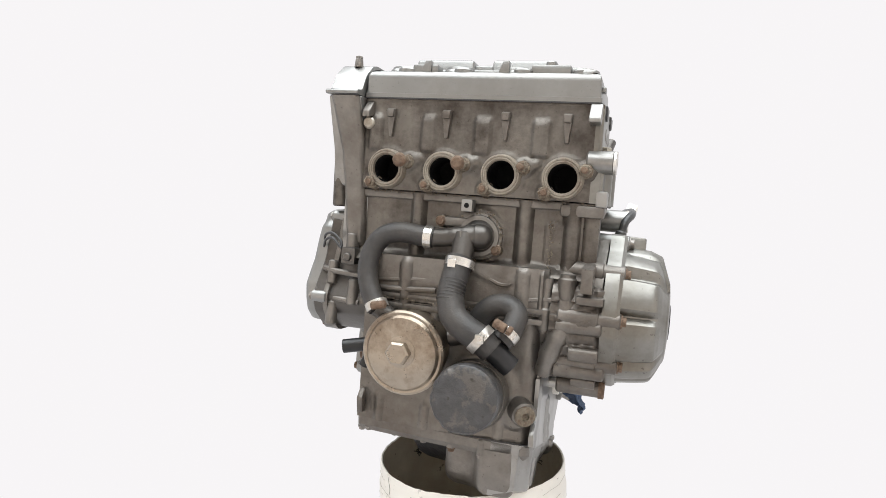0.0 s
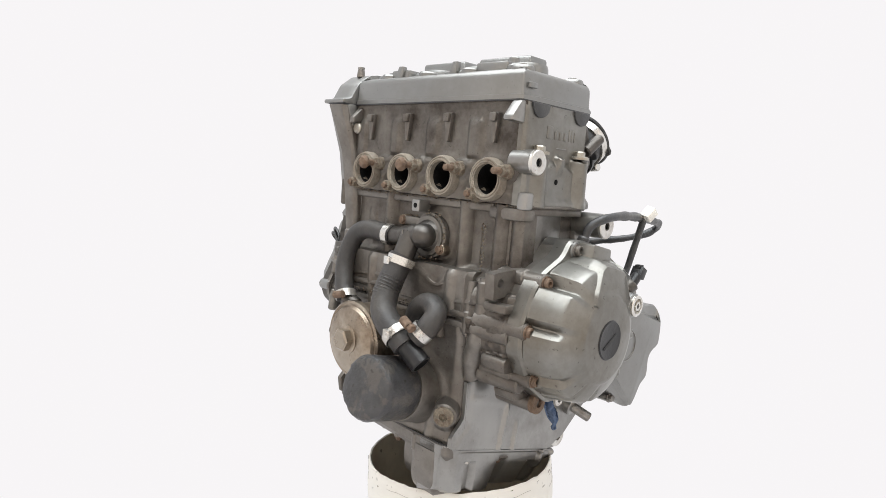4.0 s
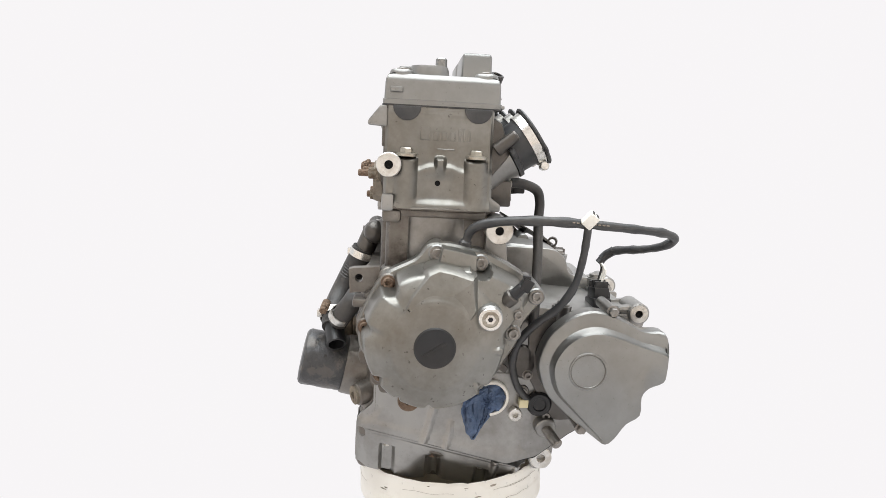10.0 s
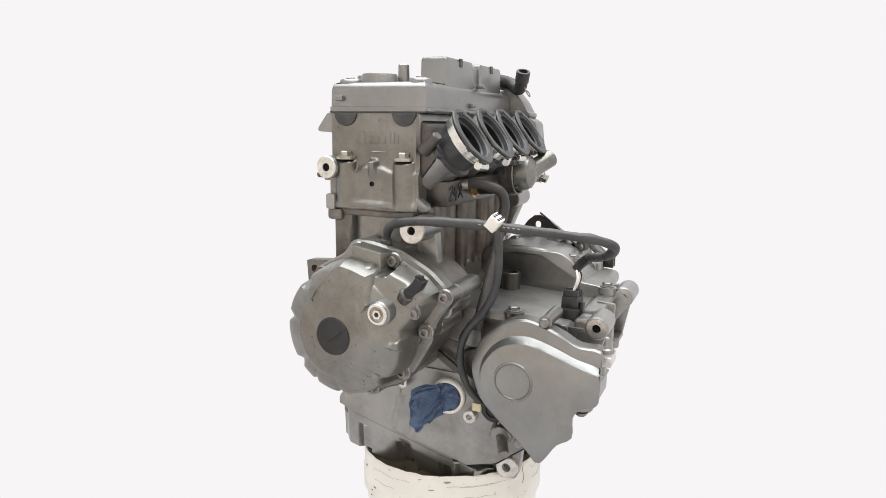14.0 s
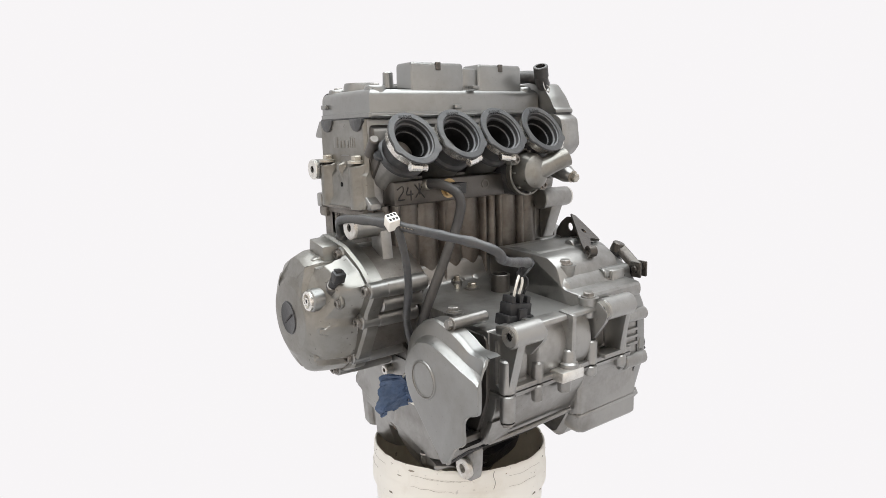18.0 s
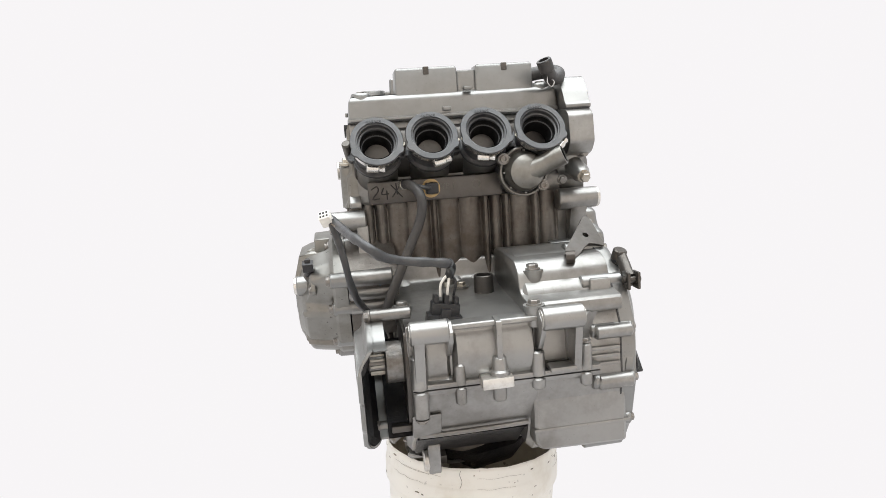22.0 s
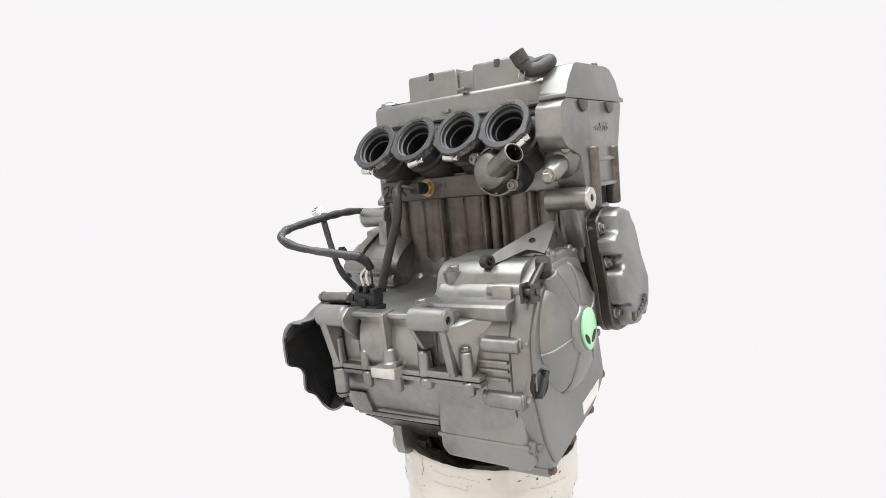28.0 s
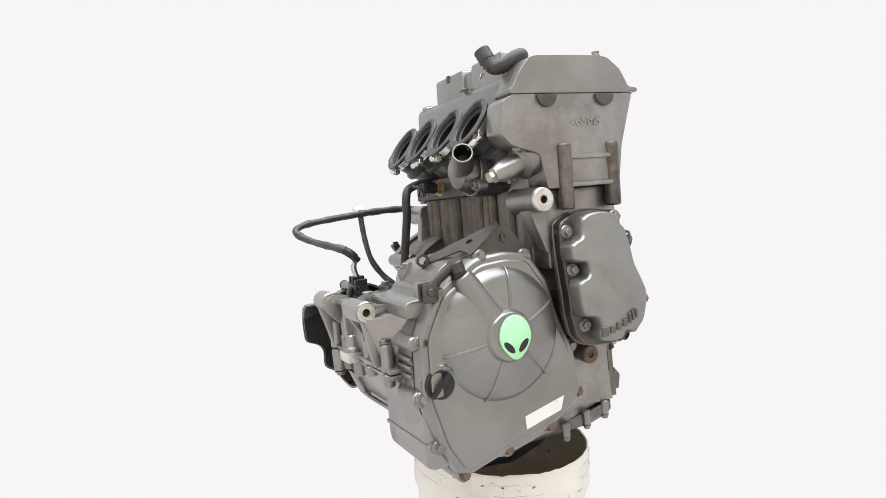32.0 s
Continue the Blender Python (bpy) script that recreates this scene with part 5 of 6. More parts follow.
        part("raised_mark", lean(box(-228.6, -225, y0 - w * 0.9, y0, z0, z0 + t, 0.7, 1)), ENGRAVE, g)
    rb = part("crank_boss", cyl((-120, -17, -339), (-146, -17, -339), 12, 12, 22, 1.5), DUSTY, LOWER)
    part("boss_ring", lathe((-143, -17, -339), (-1, 0, 0), ((0, 0), (0, 12.5), (5, 12.5), (6, 11), (6, 5), (3, 4.5), (3, 0)), 24), RUST, rb, "rusty steel ring")


right_side()


casting_text("465MS", Matrix.Translation(vec((-188.9, 20, -40))) @ Matrix.Rotation(-0.045, 4, "Z") @ Matrix(((0, 0, -1, 0), (-1, 0, 0, 0), (0, 1, 0, 0), (0, 0, 0, 1))), 17, CAST, HEAD, "casting_number")
casting_text("YP 1", Matrix.Translation(vec((30, 90.2, -97))) @ Matrix(((-1, 0, 0, 0), (0, 0, 1, 0), (0, 1, 0, 0), (0, 0, 0, 1))), 11, ENGRAVE, HEAD, "casting_mark")
part("casting_roundel", lathe((-20, 90, -94), (0, 1, 0), ((0, 4.5), (0.6, 4.5), (0.6, 6.5), (0, 6.5)), 20, True), ENGRAVE, HEAD)


def ink(strokes):
    out = None
    for p in strokes:
        b = sweep([(x, 90.2, z) for x, z in p], 0.9, 6, 3)
        out = b if out is None else join(out, b)
    return out


part("marker_number", ink(([(126, -91), (118, -87), (117, -94), (125, -104), (115, -104)], [(109, -89), (112, -98), (102, -98)], [(105, -93), (105, -106)],
                           [(99, -86), (84, -104)], [(86, -87), (98, -103)], [(92, -84), (91, -100)])), INK_BLACK, HEAD, "handwritten marker strokes")


def front_fittings():
    # thermostat elbow
    t = part("thermostat_housing", join(sweep([(-42, -72, -171), (-24, -75, -169.5), (-6, -77, -167), (10, -77, -165.5), (20, -75, -165)], [11.5, 11.5, 12.5, 14, 15.5], 24, 6),
                                        lathe((19, -75, -165), (1, 0.1, 0), [(-4, 15.7)] + [(2 + 14 * math.sin(radians(a)), 15.7 * math.cos(radians(a))) for a in range(0, 90, 10)] + [(16, 0)], 28),
                                        cyl((2, -78, -164), (1, -92, -198), 14, 13.5, 24, 1), cyl((14, -56, -165), (12, -74, -165), 24, 16, 28, 2)), DARKCAST, engine, "dull cast coolant elbow")
    part("mount_flange", join(lathe((14, -54, -165), (0, -1, 0), ((0, 0), (0, 29), (6, 29), (6.4, 27), (7, 26), (10, 25.4), (10.6, 24), (10.6, 0)), 40), box(-38, 2, -63, -54, -156, -144, 3)), DUSTY, t)
    part("elbow_seam", sweep([(-1, -92, -160), (1, -94, -176), (1.5, -97, -188)], 1.2, 6, 4), DUSTY, t)
    for x, z in ((36, -180), (-36, -150)):
        b = part("lug", cyl((x, -50, z), (x, -62, z), 8, 7.5, 16, 1), TARNISH, t)
        part("bolt", hexbolt((x, -62, z), (0, -1, 0), 5, 4), RUST, b)
    ha = part("coolant_hose", sweep([(1, -91, -192), (-1, -100, -212), (-2, -110, -235), (6, -120, -257), (24, -125, -270), (42, -126, -279), (56, -124, -290)], 16.2, 20, 6), HOSE, engine, "thick bent black rubber hose")
    part("hose_clamp", lathe((1, -93, -199), (-0.08, -0.35, -1), ((-5, 17.2), (-5, 18.4), (5, 18.4), (5, 17.2)), 32, True), CHROME, ha, "bright spring clamp")
    part("clamp_ear", box(-8, 2, -114, -109, -202, -192, 1), CHROME, ha)
    part("hose_clamp", lathe((42, -126, -279), (0.78, 0.03, -0.6), ((-5, 17.2), (-5, 18.6), (5, 18.6), (5, 17.2)), 32, True), MACHINED, ha, "bright spring clamp")
    part("clamp_ear", box(40, 50, -148, -141, -280, -270, 1), MACHINED, ha)
    part("pipe_end", tube((54, -124, -288), (78, -118, -308), 13, 10.5, 24, 18), PLASTIC, ha, "glossy black pipe end")
    hc = part("bypass_hose", sweep([(24, -84, -290), (30, -88, -262), (44, -90, -246), (62, -93, -242), (76, -99, -250), (74, -110, -266), (64, -118, -280)], 13.2, 18, 6), HOSE, engine, "curved black rubber hose")
    part("worm_clamp", lathe((70, -115, -271), (-0.5, -0.45, -0.75), ((-5, 13.3), (-5, 14.7), (5, 14.7), (5, 13.3)), 30, True), MACHINED, hc, "corroded worm clamp")
    part("clamp_screw", join(cyl((58, -134, -256), (72, -136, -262), 5.5, 5.5, 14, 1), hexbolt((74, -136, -262), (0.9, -0.1, -0.4), 5.5, 5, False)), RUST, hc)
    hl = part("coolant_hose", sweep([(-40, -73, -171), (-58, -75, -170), (-84, -78, -168), (-106, -80, -176), (-118, -84, -198), (-118, -90, -224), (-108, -96, -248), (-96, -100, -264)], 12.8, 18, 6), HOSE, engine, "arched black rubber hose")
    part("hose_clamp", lathe((-46, -73.5, -171), (-1, -0.05, 0.05), ((-5, 12.9), (-5, 14.3), (5, 14.3), (5, 12.9)), 30, True), CHROME, hl, "bright spring clamp")
    part("worm_clamp", lathe((-99, -99, -260), (0.5, -0.2, -0.85), ((-5, 12.9), (-5, 14.3), (5, 14.3), (5, 12.9)), 30, True), MACHINED, hl, "corroded worm clamp")
    part("clamp_screw", cyl((-98, -118, -258), (-80, -118, -254), 5, 5, 12, 1), RUST, hl)
    # tin-capped cooler and its nut
    oc = part("oil_cooler", lathe((-54, -70, -308), (0, -1, -0.04), ((0, 0), (0, 46), (34, 46), (36, 50), (42, 52), (47, 51.5), (49, 49), (48.5, 46), (52, 43), (55, 34), (56.5, 22), (57, 0)), 48), TARNISH, engine, "round tarnished metal oil cooler")
    part("centre_nut", join(lathe((-54, -125, -307), (0, -1, -0.02), ((0, 0), (0, 19), (2.5, 19), (3.5, 17), (3.5, 0)), 28), lathe((-54, -128, -307), (0, -1, -0.02), ((0, 0), (0, 15), (9, 15), (11, 12.5), (11, 0)), 6)), TARNISH, oc)
    part("cooler_neck", cyl((-54, -60, -306), (-54, -76, -307), 40, 44, 32, 1), DARKCAST, oc)
    part("cooler_port", cyl((-84, -92, -272), (-100, -98, -262), 11, 11, 18, 1), DARKCAST, oc)
    part("cooler_port", cyl((-6, -90, -290), (14, -88, -284), 11, 11, 18, 1), DARKCAST, oc)
    part("drain_cock", cyl((-112, -66, -318), (-124, -72, -346), 7, 6, 14, 1), PLASTIC, oc)
    # oil filter
    f = Vector((38, -168, -338))
    d = Vector((-0.10, 1, -0.20)).normalized()
    can = lathe(f, d, [(0, 0), (-1, 10), (-1, 20), (-0.5, 27), (0, 33), (2, 36.5), (6, 38.5)] + [(h, 38.5) for h in range(11, 59, 4)] + [(60, 37)], 64)
    for v in can.verts:
        q = v.co / MM
        k = noise.noise(q * 0.07) + 0.6 * noise.noise(q * 0.16)
        front = max(0.0, 1 - abs((q - f).dot(d)) / 26)
        v.co += d * MM * 1.8 * max(0, k - 0.1) * front - (q - f - d * (q - f).dot(d)).normalized() * MM * 2.6 * max(0, k) * (0.3 + front)
    of = part("oil_filter", can, BLACKPAINT, engine, "dented black oil filter canister")
    part("filter_seat", lathe(f + d * 58, d, ((0, 0), (0, 39.5), (3, 40.5), (28, 42), (50, 46), (50, 0)), 40), DUSTY, LOWER)
    dr = part("drain_boss", cyl((74, -56, -365), (94, -90, -370), 17, 15, 24, 2), DUSTY, LOWER)
    part("drain_bolt", lathe((93.4, -89, -369.8), (0.47, -0.88, -0.1), ((0, 0), (0, 12.5), (4, 12.5), (5, 11), (5, 5), (1.5, 5), (1.5, 0)), 24), CRUST, dr)
    for p in (((-128, -74, -232), (-103, -77, -229), (-66, -77, -226), (-30, -75, -224)), ((-126, -77, -240), (-80, -80, -239), (-30, -79, -236)),
              ((14, -72, -207), (32, -76, -213), (51, -77, -220), (64, -76, -216), (76, -72, -206)), ((80, -76, -236), (104, -76, -232), (122, -74, -234))):
        part("front_ridge", sweep(p, 4, 10, 5), DUSTY, UPPER)
    for x, z0, z1, r in ((-71, -266, -204, 8.5), (76, -243, -205, 8), (105, -268, -207, 8.5), (128, -230, -200, 11)):
        b = part("stud_tower", lathe((x, -74, z0), (0, 0.04, 1), ((0, 0), (0, r - 1), (2, r), (24, r), (26, r * 0.84), (z1 - z0, r * 0.8), (z1 - z0, 0)), 18), DUSTY, UPPER)
        part("tower_bolt", hexbolt((x, -74, z0 - 0.5), (0, 0, -1), 5, 4), BOLT, b)
    part("corner_tube", sweep([(128, -70, -226), (127, -72, -250), (121, -73, -276), (112, -70, -300), (106, -62, -322)], [13.5, 13.5, 12, 10], 18, 6), DUSTY, UPPER)
    for x in (-30, 20, 60):
        part("case_boss", cyl((x, -74, -284), (x, -72, -236), 8, 7, 16, 2), DUSTY, UPPER)
    part("case_step", box(-126, 104, -82, -70, -250, -244, 1.5), DUSTY, UPPER)
    part("case_step", box(-124, 104, -82, -70, -263, -256, 1.5), DUSTY, LOWER)
    part("corner_gusset", prism([(-76, -372), (-86, -384), (-82, -404), (-70, -404)], "x", -124, -116, 2), DUSTY, LOWER)
    # ribbed stretch of the thick hose
    for k in range(7):
        z = -220 - 3.6 * k
        part("hose_rib", lathe((-1.5 - 0.05 * k, -103.4 - 1.6 * k, z), (-0.03, -0.42, -0.9), ((-1.2, 15.9), (-0.4, 16.5), (0.4, 16.5), (1.2, 15.9)), 28, True), HOSE, ha)


front_fittings()


def rear_fittings():
    # coolant outlet on its black spacer
    o = part("coolant_outlet", join(lathe((-84, 100, -81), (0, 1, 0.02), ((0, 0), (0, 28), (9, 27.5), (18, 26.5), (27, 23), (33, 14), (35, 0)), 40), lathe((-84, 100, -81), (0, 1, 0.02), ((0, 30.5), (0, 34), (8, 34), (9, 33), (9, 31.5), (8, 30.5)), 40, True),
                                    cyl((-86, 118, -82), (-111, 131.2, -70.2), 16, 13.4, 24, 1)), FACE, engine, "cast coolant outlet elbow")
    part("pipe_mouth", tube((-108, 129.5, -71.6), (-131, 141.6, -60.7), 13.4, 11.4, 26, 24), FACE, o)
    part("pipe_bore", lathe((-110, 130.5, -70.6), (-23, 12.1, 10.9), ((0, 0), (0, 9.8), (24.5, 9.8)), 26), SOOT_SHADE, o)
    part("spacer", lathe((-84, 58, -82), (0, 1, 0), ((0, 34), (41, 33.5), (44, 32.5), (44, 0)), 40), BLACKPAINT, o, "black spacer ring")
    for x, z in ((-55, -62), (-109, -101)):
        b = part("lug", cyl((x, 100, z), (x, 114, z), 8.5, 8, 18, 1), CAST, o)
        part("bolt", capbolt((x, 114, z), (0, 1, 0), 5.5, 5), BOLT, b)
    for k in range(8):
        a = 2 * math.pi * k / 8
        part("web", box(-84 + 29 * math.cos(a) - 1.2, -84 + 29 * math.cos(a) + 1.2, 108, 114, -81 + 29 * math.sin(a) - 1.2, -81 + 29 * math.sin(a) + 1.2, 0.4, 1), CAST, o)
    # chain tensioner
    t = part("chain_tensioner", join(lathe((-163, 60, -72), (-0.03, 0.94, -0.33), ((0, 0), (0, 22), (22, 22), (24, 19), (27, 14), (52, 13), (60, 10), (64, 8), (64, 0)), 30)), CAST, engine, "cast cam chain tensioner")
    part("end_bolt", hexbolt((-165, 120, -93), (-0.03, 0.94, -0.33), 7, 9), STEEL, t)
    part("mount_bolt", hexbolt((-178, 84, -58), (0, 1, -0.3), 5.5, 5), BOLT, t)
    part("mount_bolt", hexbolt((-146, 84, -98), (0, 1, -0.3), 5.5, 5), BOLT, t)
    part("upper_stub", cyl((-170, 62, -58), (-178, 96, -62), 7, 6.5, 14, 1.5), CAST, t)
    # temperature sensor
    s = part("temperature_sensor", join(lathe((44, 89, -95), (0, 1, 0), ((0, 0), (0, 10.5), (7, 10.5), (8, 8), (8, 0)), 6), lathe((44, 88.5, -95), (0, 1, 0), ((0, 0), (0, 13), (2, 13), (2, 0)), 24)), BRASS, HEAD, "brass temperature sensor")
    part("sensor_plug", join(cyl((44, 97, -95), (46, 116, -93), 8.5, 8, 16, 1), box(37, 54, 104, 120, -101, -86, 2)), PLASTIC, s)
    part("sensor_wire", sweep([(46, 116, -93), (60, 126, -90), (72, 108, -88)], 3, 8, 5), RUBBER, s)
    # small vacuum nipples between the boots
    for x in (78, 4, -70):
        b = part("vacuum_nipple", cyl((x, 84, -42), (x, 100, -32), 4, 3.4, 12, 0.6), STEEL, HEAD)
        part("nipple_boss", cyl((x, 74, -50), (x, 86, -41), 7.5, 6.5, 14, 1), DARKCAST, b)
    part("injector_boss", cyl((148, 66, -46), (154, 88, -26), 8, 6.5, 18, 1.5), DARKCAST, HEAD)
    # vent hose down the back
    v = part("vent_hose", sweep([(83, 84, -88), (76, 108, -86), (67, 132, -94), (63, 139, -110), (68, 138, -134), (82, 137, -164), (99, 135, -200), (116, 132, -237), (124, 130, -262)], 6.4, 14, 6), HOSE, engine, "thin black rubber vent hose")
    part("vent_stub", cyl((84, 82, -88), (80, 96, -87), 6.8, 6.8, 14, 0.8), STEEL, v)


rear_fittings()


def sprocket_side():
    # outline, plateau outline and how far the wall is open (1: rear edge)
    outline = [(135, -306), (136, -287), (145, -264), (160, -248), (178, -236), (200, -231), (224, -237), (244, -245), (262, -254), (287, -255), (290, -275), (290, -300), (287, -314), (270, -322), (262, -334), (262, -357), (246, -369), (234, -387), (224, -399), (212, -394), (190, -377), (166, -357), (146, -336)]
    plateau = [(152, -306), (154, -290), (162, -276), (173, -265), (188, -258), (206, -256), (226, -260), (244, -266), (262, -272), (286, -279), (289, -286), (289, -300), (286, -313), (269, -321), (261, -333), (261, -356), (245, -368), (233, -386), (223, -395), (214, -386), (196, -368), (174, -346), (159, -329)]
    opened = [0, 0, 0, 0, 0, 0, 0, 0, 0, 0.2, 1, 1, 1, 1, 1, 1, 1, 1, 0.6, 0, 0, 0, 0]
    rows = [(*a, *b, w) for a, b, w in zip(outline, plateau, opened)]
    n = len(rows)
    fine = []
    for i in range(n):
        p = [rows[(i + k) % n] for k in (-1, 0, 1, 2)]
        for t in (0, 0.34, 0.67):
            fine.append([0.5 * (2 * p[1][j] + (p[2][j] - p[0][j]) * t + (2 * p[0][j] - 5 * p[1][j] + 4 * p[2][j] - p[3][j]) * t * t + (3 * p[1][j] - 3 * p[2][j] + p[3][j] - p[0][j]) * t ** 3) for j in range(5)])
    n = len(fine)

    def ring(k, x, xr, pull=0.0):
        out = []
        for a, b, u, v, w in fine:
            y, z = a + (u - a) * k, b + (v - b) * k
            d = Vector((208 - y, -312 - z)).normalized() * pull
            out.append((x + (xr - x) * min(1, max(0, w)), y + d.x, z + d.y))
        return out

    def loft(rings):
        bm = bmesh.new()
        vs = [[bm.verts.new(vec(p)) for p in r] for r in rings]
        for a, b in zip(vs, vs[1:]):
            for i in range(n):
                bm.faces.new((a[i], a[(i + 1) % n], b[(i + 1) % n], b[i]))
        bm.faces.new(vs[-1])
        bmesh.ops.recalc_face_normals(bm, faces=bm.faces)
        return bm

    c = part("sprocket_cover", loft([ring(0, 144, 161, 3), ring(0, 144, 161), ring(0, 149, 163), ring(0.08, 152, 164.2), ring(0.3, 154.5, 165), ring(0.72, 156, 165.4), ring(0.9, 160, 165.6), ring(0.98, 164, 165.8), ring(1, 165.6, 166), ring(1, 166.5, 166.5, 3)]), COVER, engine, "grey chain sprocket cover")
    part("cover_inside", loft([ring(0, 143.9, 160.9, 0.6), ring(0, 147, 161.2, 3), ring(0.85, 153, 161.4, 3), ring(1, 160.5, 161.5, 3.5)]), GREASE_SHADE, c)
    # skirt round the closed sides, open to the rear
    run = [(p[0], p[1]) for p in fine[57:] + fine[:28]]
    inner = [(p[0] + (208 - p[0]) * 0.035, p[1] + (-312 - p[1]) * 0.035) for p in fine[57:] + fine[:28]]
    bm = bmesh.new()
    lo = [[bm.verts.new(vec((x, *p))) for p in q] for x in (131, 145.5) for q in (run, inner)]
    for i in range(len(run) - 1):
        for a, b in ((0, 2), (3, 1), (1, 0), (2, 3)):
            bm.faces.new((lo[a][i], lo[a][i + 1], lo[b][i + 1], lo[b][i]))
    for i in (0, len(run) - 1):
        bm.faces.new((lo[0][i], lo[1][i], lo[3][i], lo[2][i]))
    bmesh.ops.recalc_face_normals(bm, faces=bm.faces)
    part("cover_skirt", bm, COVER, c)
    # black sheet added behind the cover's lower edge to keep the gap dark
    low = [((p[0] + (208 - p[0]) * 0.06), p[1] + (-312 - p[1]) * 0.06) for p in fine[56:] + fine[:4]]
    bm = bmesh.new()
    sides = [[bm.verts.new(vec((x, y + dy, z + dz))) for y, z in low] for x in (104, 135) for dy, dz in ((0, 0), (3, 3))]
    for i in range(len(low) - 1):
        for a, b in ((0, 2), (3, 1), (1, 0), (2, 3)):
            bm.faces.new((sides[a][i], sides[a][i + 1], sides[b][i + 1], sides[b][i]))
    bmesh.ops.recalc_face_normals(bm, faces=bm.faces)
    part("chain_guard", bm, GREASE_SHADE, c, "black sheet added to close a bright gap")
    part("guard_step", box(104, 131, 206, 220, -385, -376, 2), DARKCAST, c)
    part("round_emboss", lathe((166, 192, -302), (1, 0, 0), ((0, 24), (1.6, 23), (2.2, 21.5), (0.8, 20), (0.8, 0)), 40), COVER, c)
    part("emboss_ring", lathe((167.2, 192, -302), (1, 0, 0), ((0, 20.4), (0.9, 20.8), (0.9, 22), (0, 22.4)), 40, True), ENGRAVE, c)
    for y, z in ((222, -232), (150, -322), (196, -384)):
        b = part("cover_post", cyl((96, y, z), (146, y, z), 7.5, 7, 16, 1.5), CAST, c)
        part("bolt", hexbolt((146, y, z), (1, 0, 0), 6, 7), BOLT, b)
    # gearbox wall and output shaft behind it
    w = part("gearbox_wall", prism(rounded([(128, -250), (238, -252), (236, -330), (212, -388), (168, -392), (130, -330)], 10), "x", 92, 109, 2), DARKCAST, engine)
    part("bearing_boss", layers(rounded([(104, -296), (126, -288), (140, -300), (142, -322), (128, -338), (108, -330)], 8), "x", ((96, 2), (106, 0), (109, -2.5))), DARKCAST, w)
    for x, y, z in ((112, 131, -330), (110, 127, -353), (108, 160, -386)):
        b = part("bolt_boss", cyl((90, y, z), (x - 4, y, z), 8.5, 8, 18, 1), DARKCAST, w)
        part("bolt", capbolt((x - 4, y, z), (1, 0, 0), 5.2, 6), BOLT, b)
    part("cable_guide", prism(rounded([(60, -300), (66, -294), (104, -318), (100, -326)], 2), "x", 112, 118, 1.2), DARKCAST, w)
    part("output_shaft", join(cyl((108, 196, -300), (132, 196, -300), 26, 26, 32, 2), cyl((130, 196, -300), (152, 196, -300), 12, 12, 20, 1)), BOLT, w)
    bm = bmesh.new()
    for k in range(10):
        a = 2 * math.pi * k / 10
        bm = join(bm, box(132, 150, 196 + 12.6 * math.cos(a) - 1.5, 196 + 12.6 * math.cos(a) + 1.5, -300 + 12.6 * math.sin(a) - 1.5, -300 + 12.6 * math.sin(a) + 1.5, 0.4, 1))
    part("shaft_splines", bm, STEEL, w)
    # gear selector shaft and neutral switch
    s = part("selector_shaft", join(cyl((96, 158, -398), (112, 160, -402), 15, 14, 24, 1.5)), CAST, engine, "gear selector shaft with boss")
    part("shaft_pin", cyl((108, 160, -402), (132, 173, -415), 7, 7, 16, 1.5), BOLT, s)
    n = part("neutral_switch", lathe((98, 149, -369), (1, 0, 0), ((0, 0), (0, 17), (12, 16.5), (15, 14), (15, 9), (13, 8), (13, 0)), 28), PLASTIC, engine, "round black neutral switch")
    part("switch_tab", box(104, 115, 122, 134, -373, -362, 1), YELLOWED, n)
    part("bush", lathe((98, 118, -383), (1, 0, 0), ((0, 0), (0, 9), (16, 9), (17, 8), (17, 4), (10, 4), (10, 0)), 20), MACHINED, LOWER)
    part("bush", lathe((102, 22, -353), (1, 0, 0), ((0, 0), (0, 7.5), (15, 7.5), (16, 6.5), (16, 3.2), (10, 3.2), (10, 0)), 20), MACHINED, LOWER)
    # pump opening ring
    part("pump_mouth", lathe((98, 84, -362), (1, 0.1, 0), ((0, 20), (0, 24), (14, 24), (16, 22.5), (16, 19.5), (0, 19)), 32, True), WHITEPL, LOWER, "pale ring of the pump opening")
    part("pump_bore", lathe((96, 84, -362), (1, 0.1, 0), ((0, 0), (0, 19), (12, 19.4)), 28), SOOT_SHADE, LOWER)


sprocket_side()


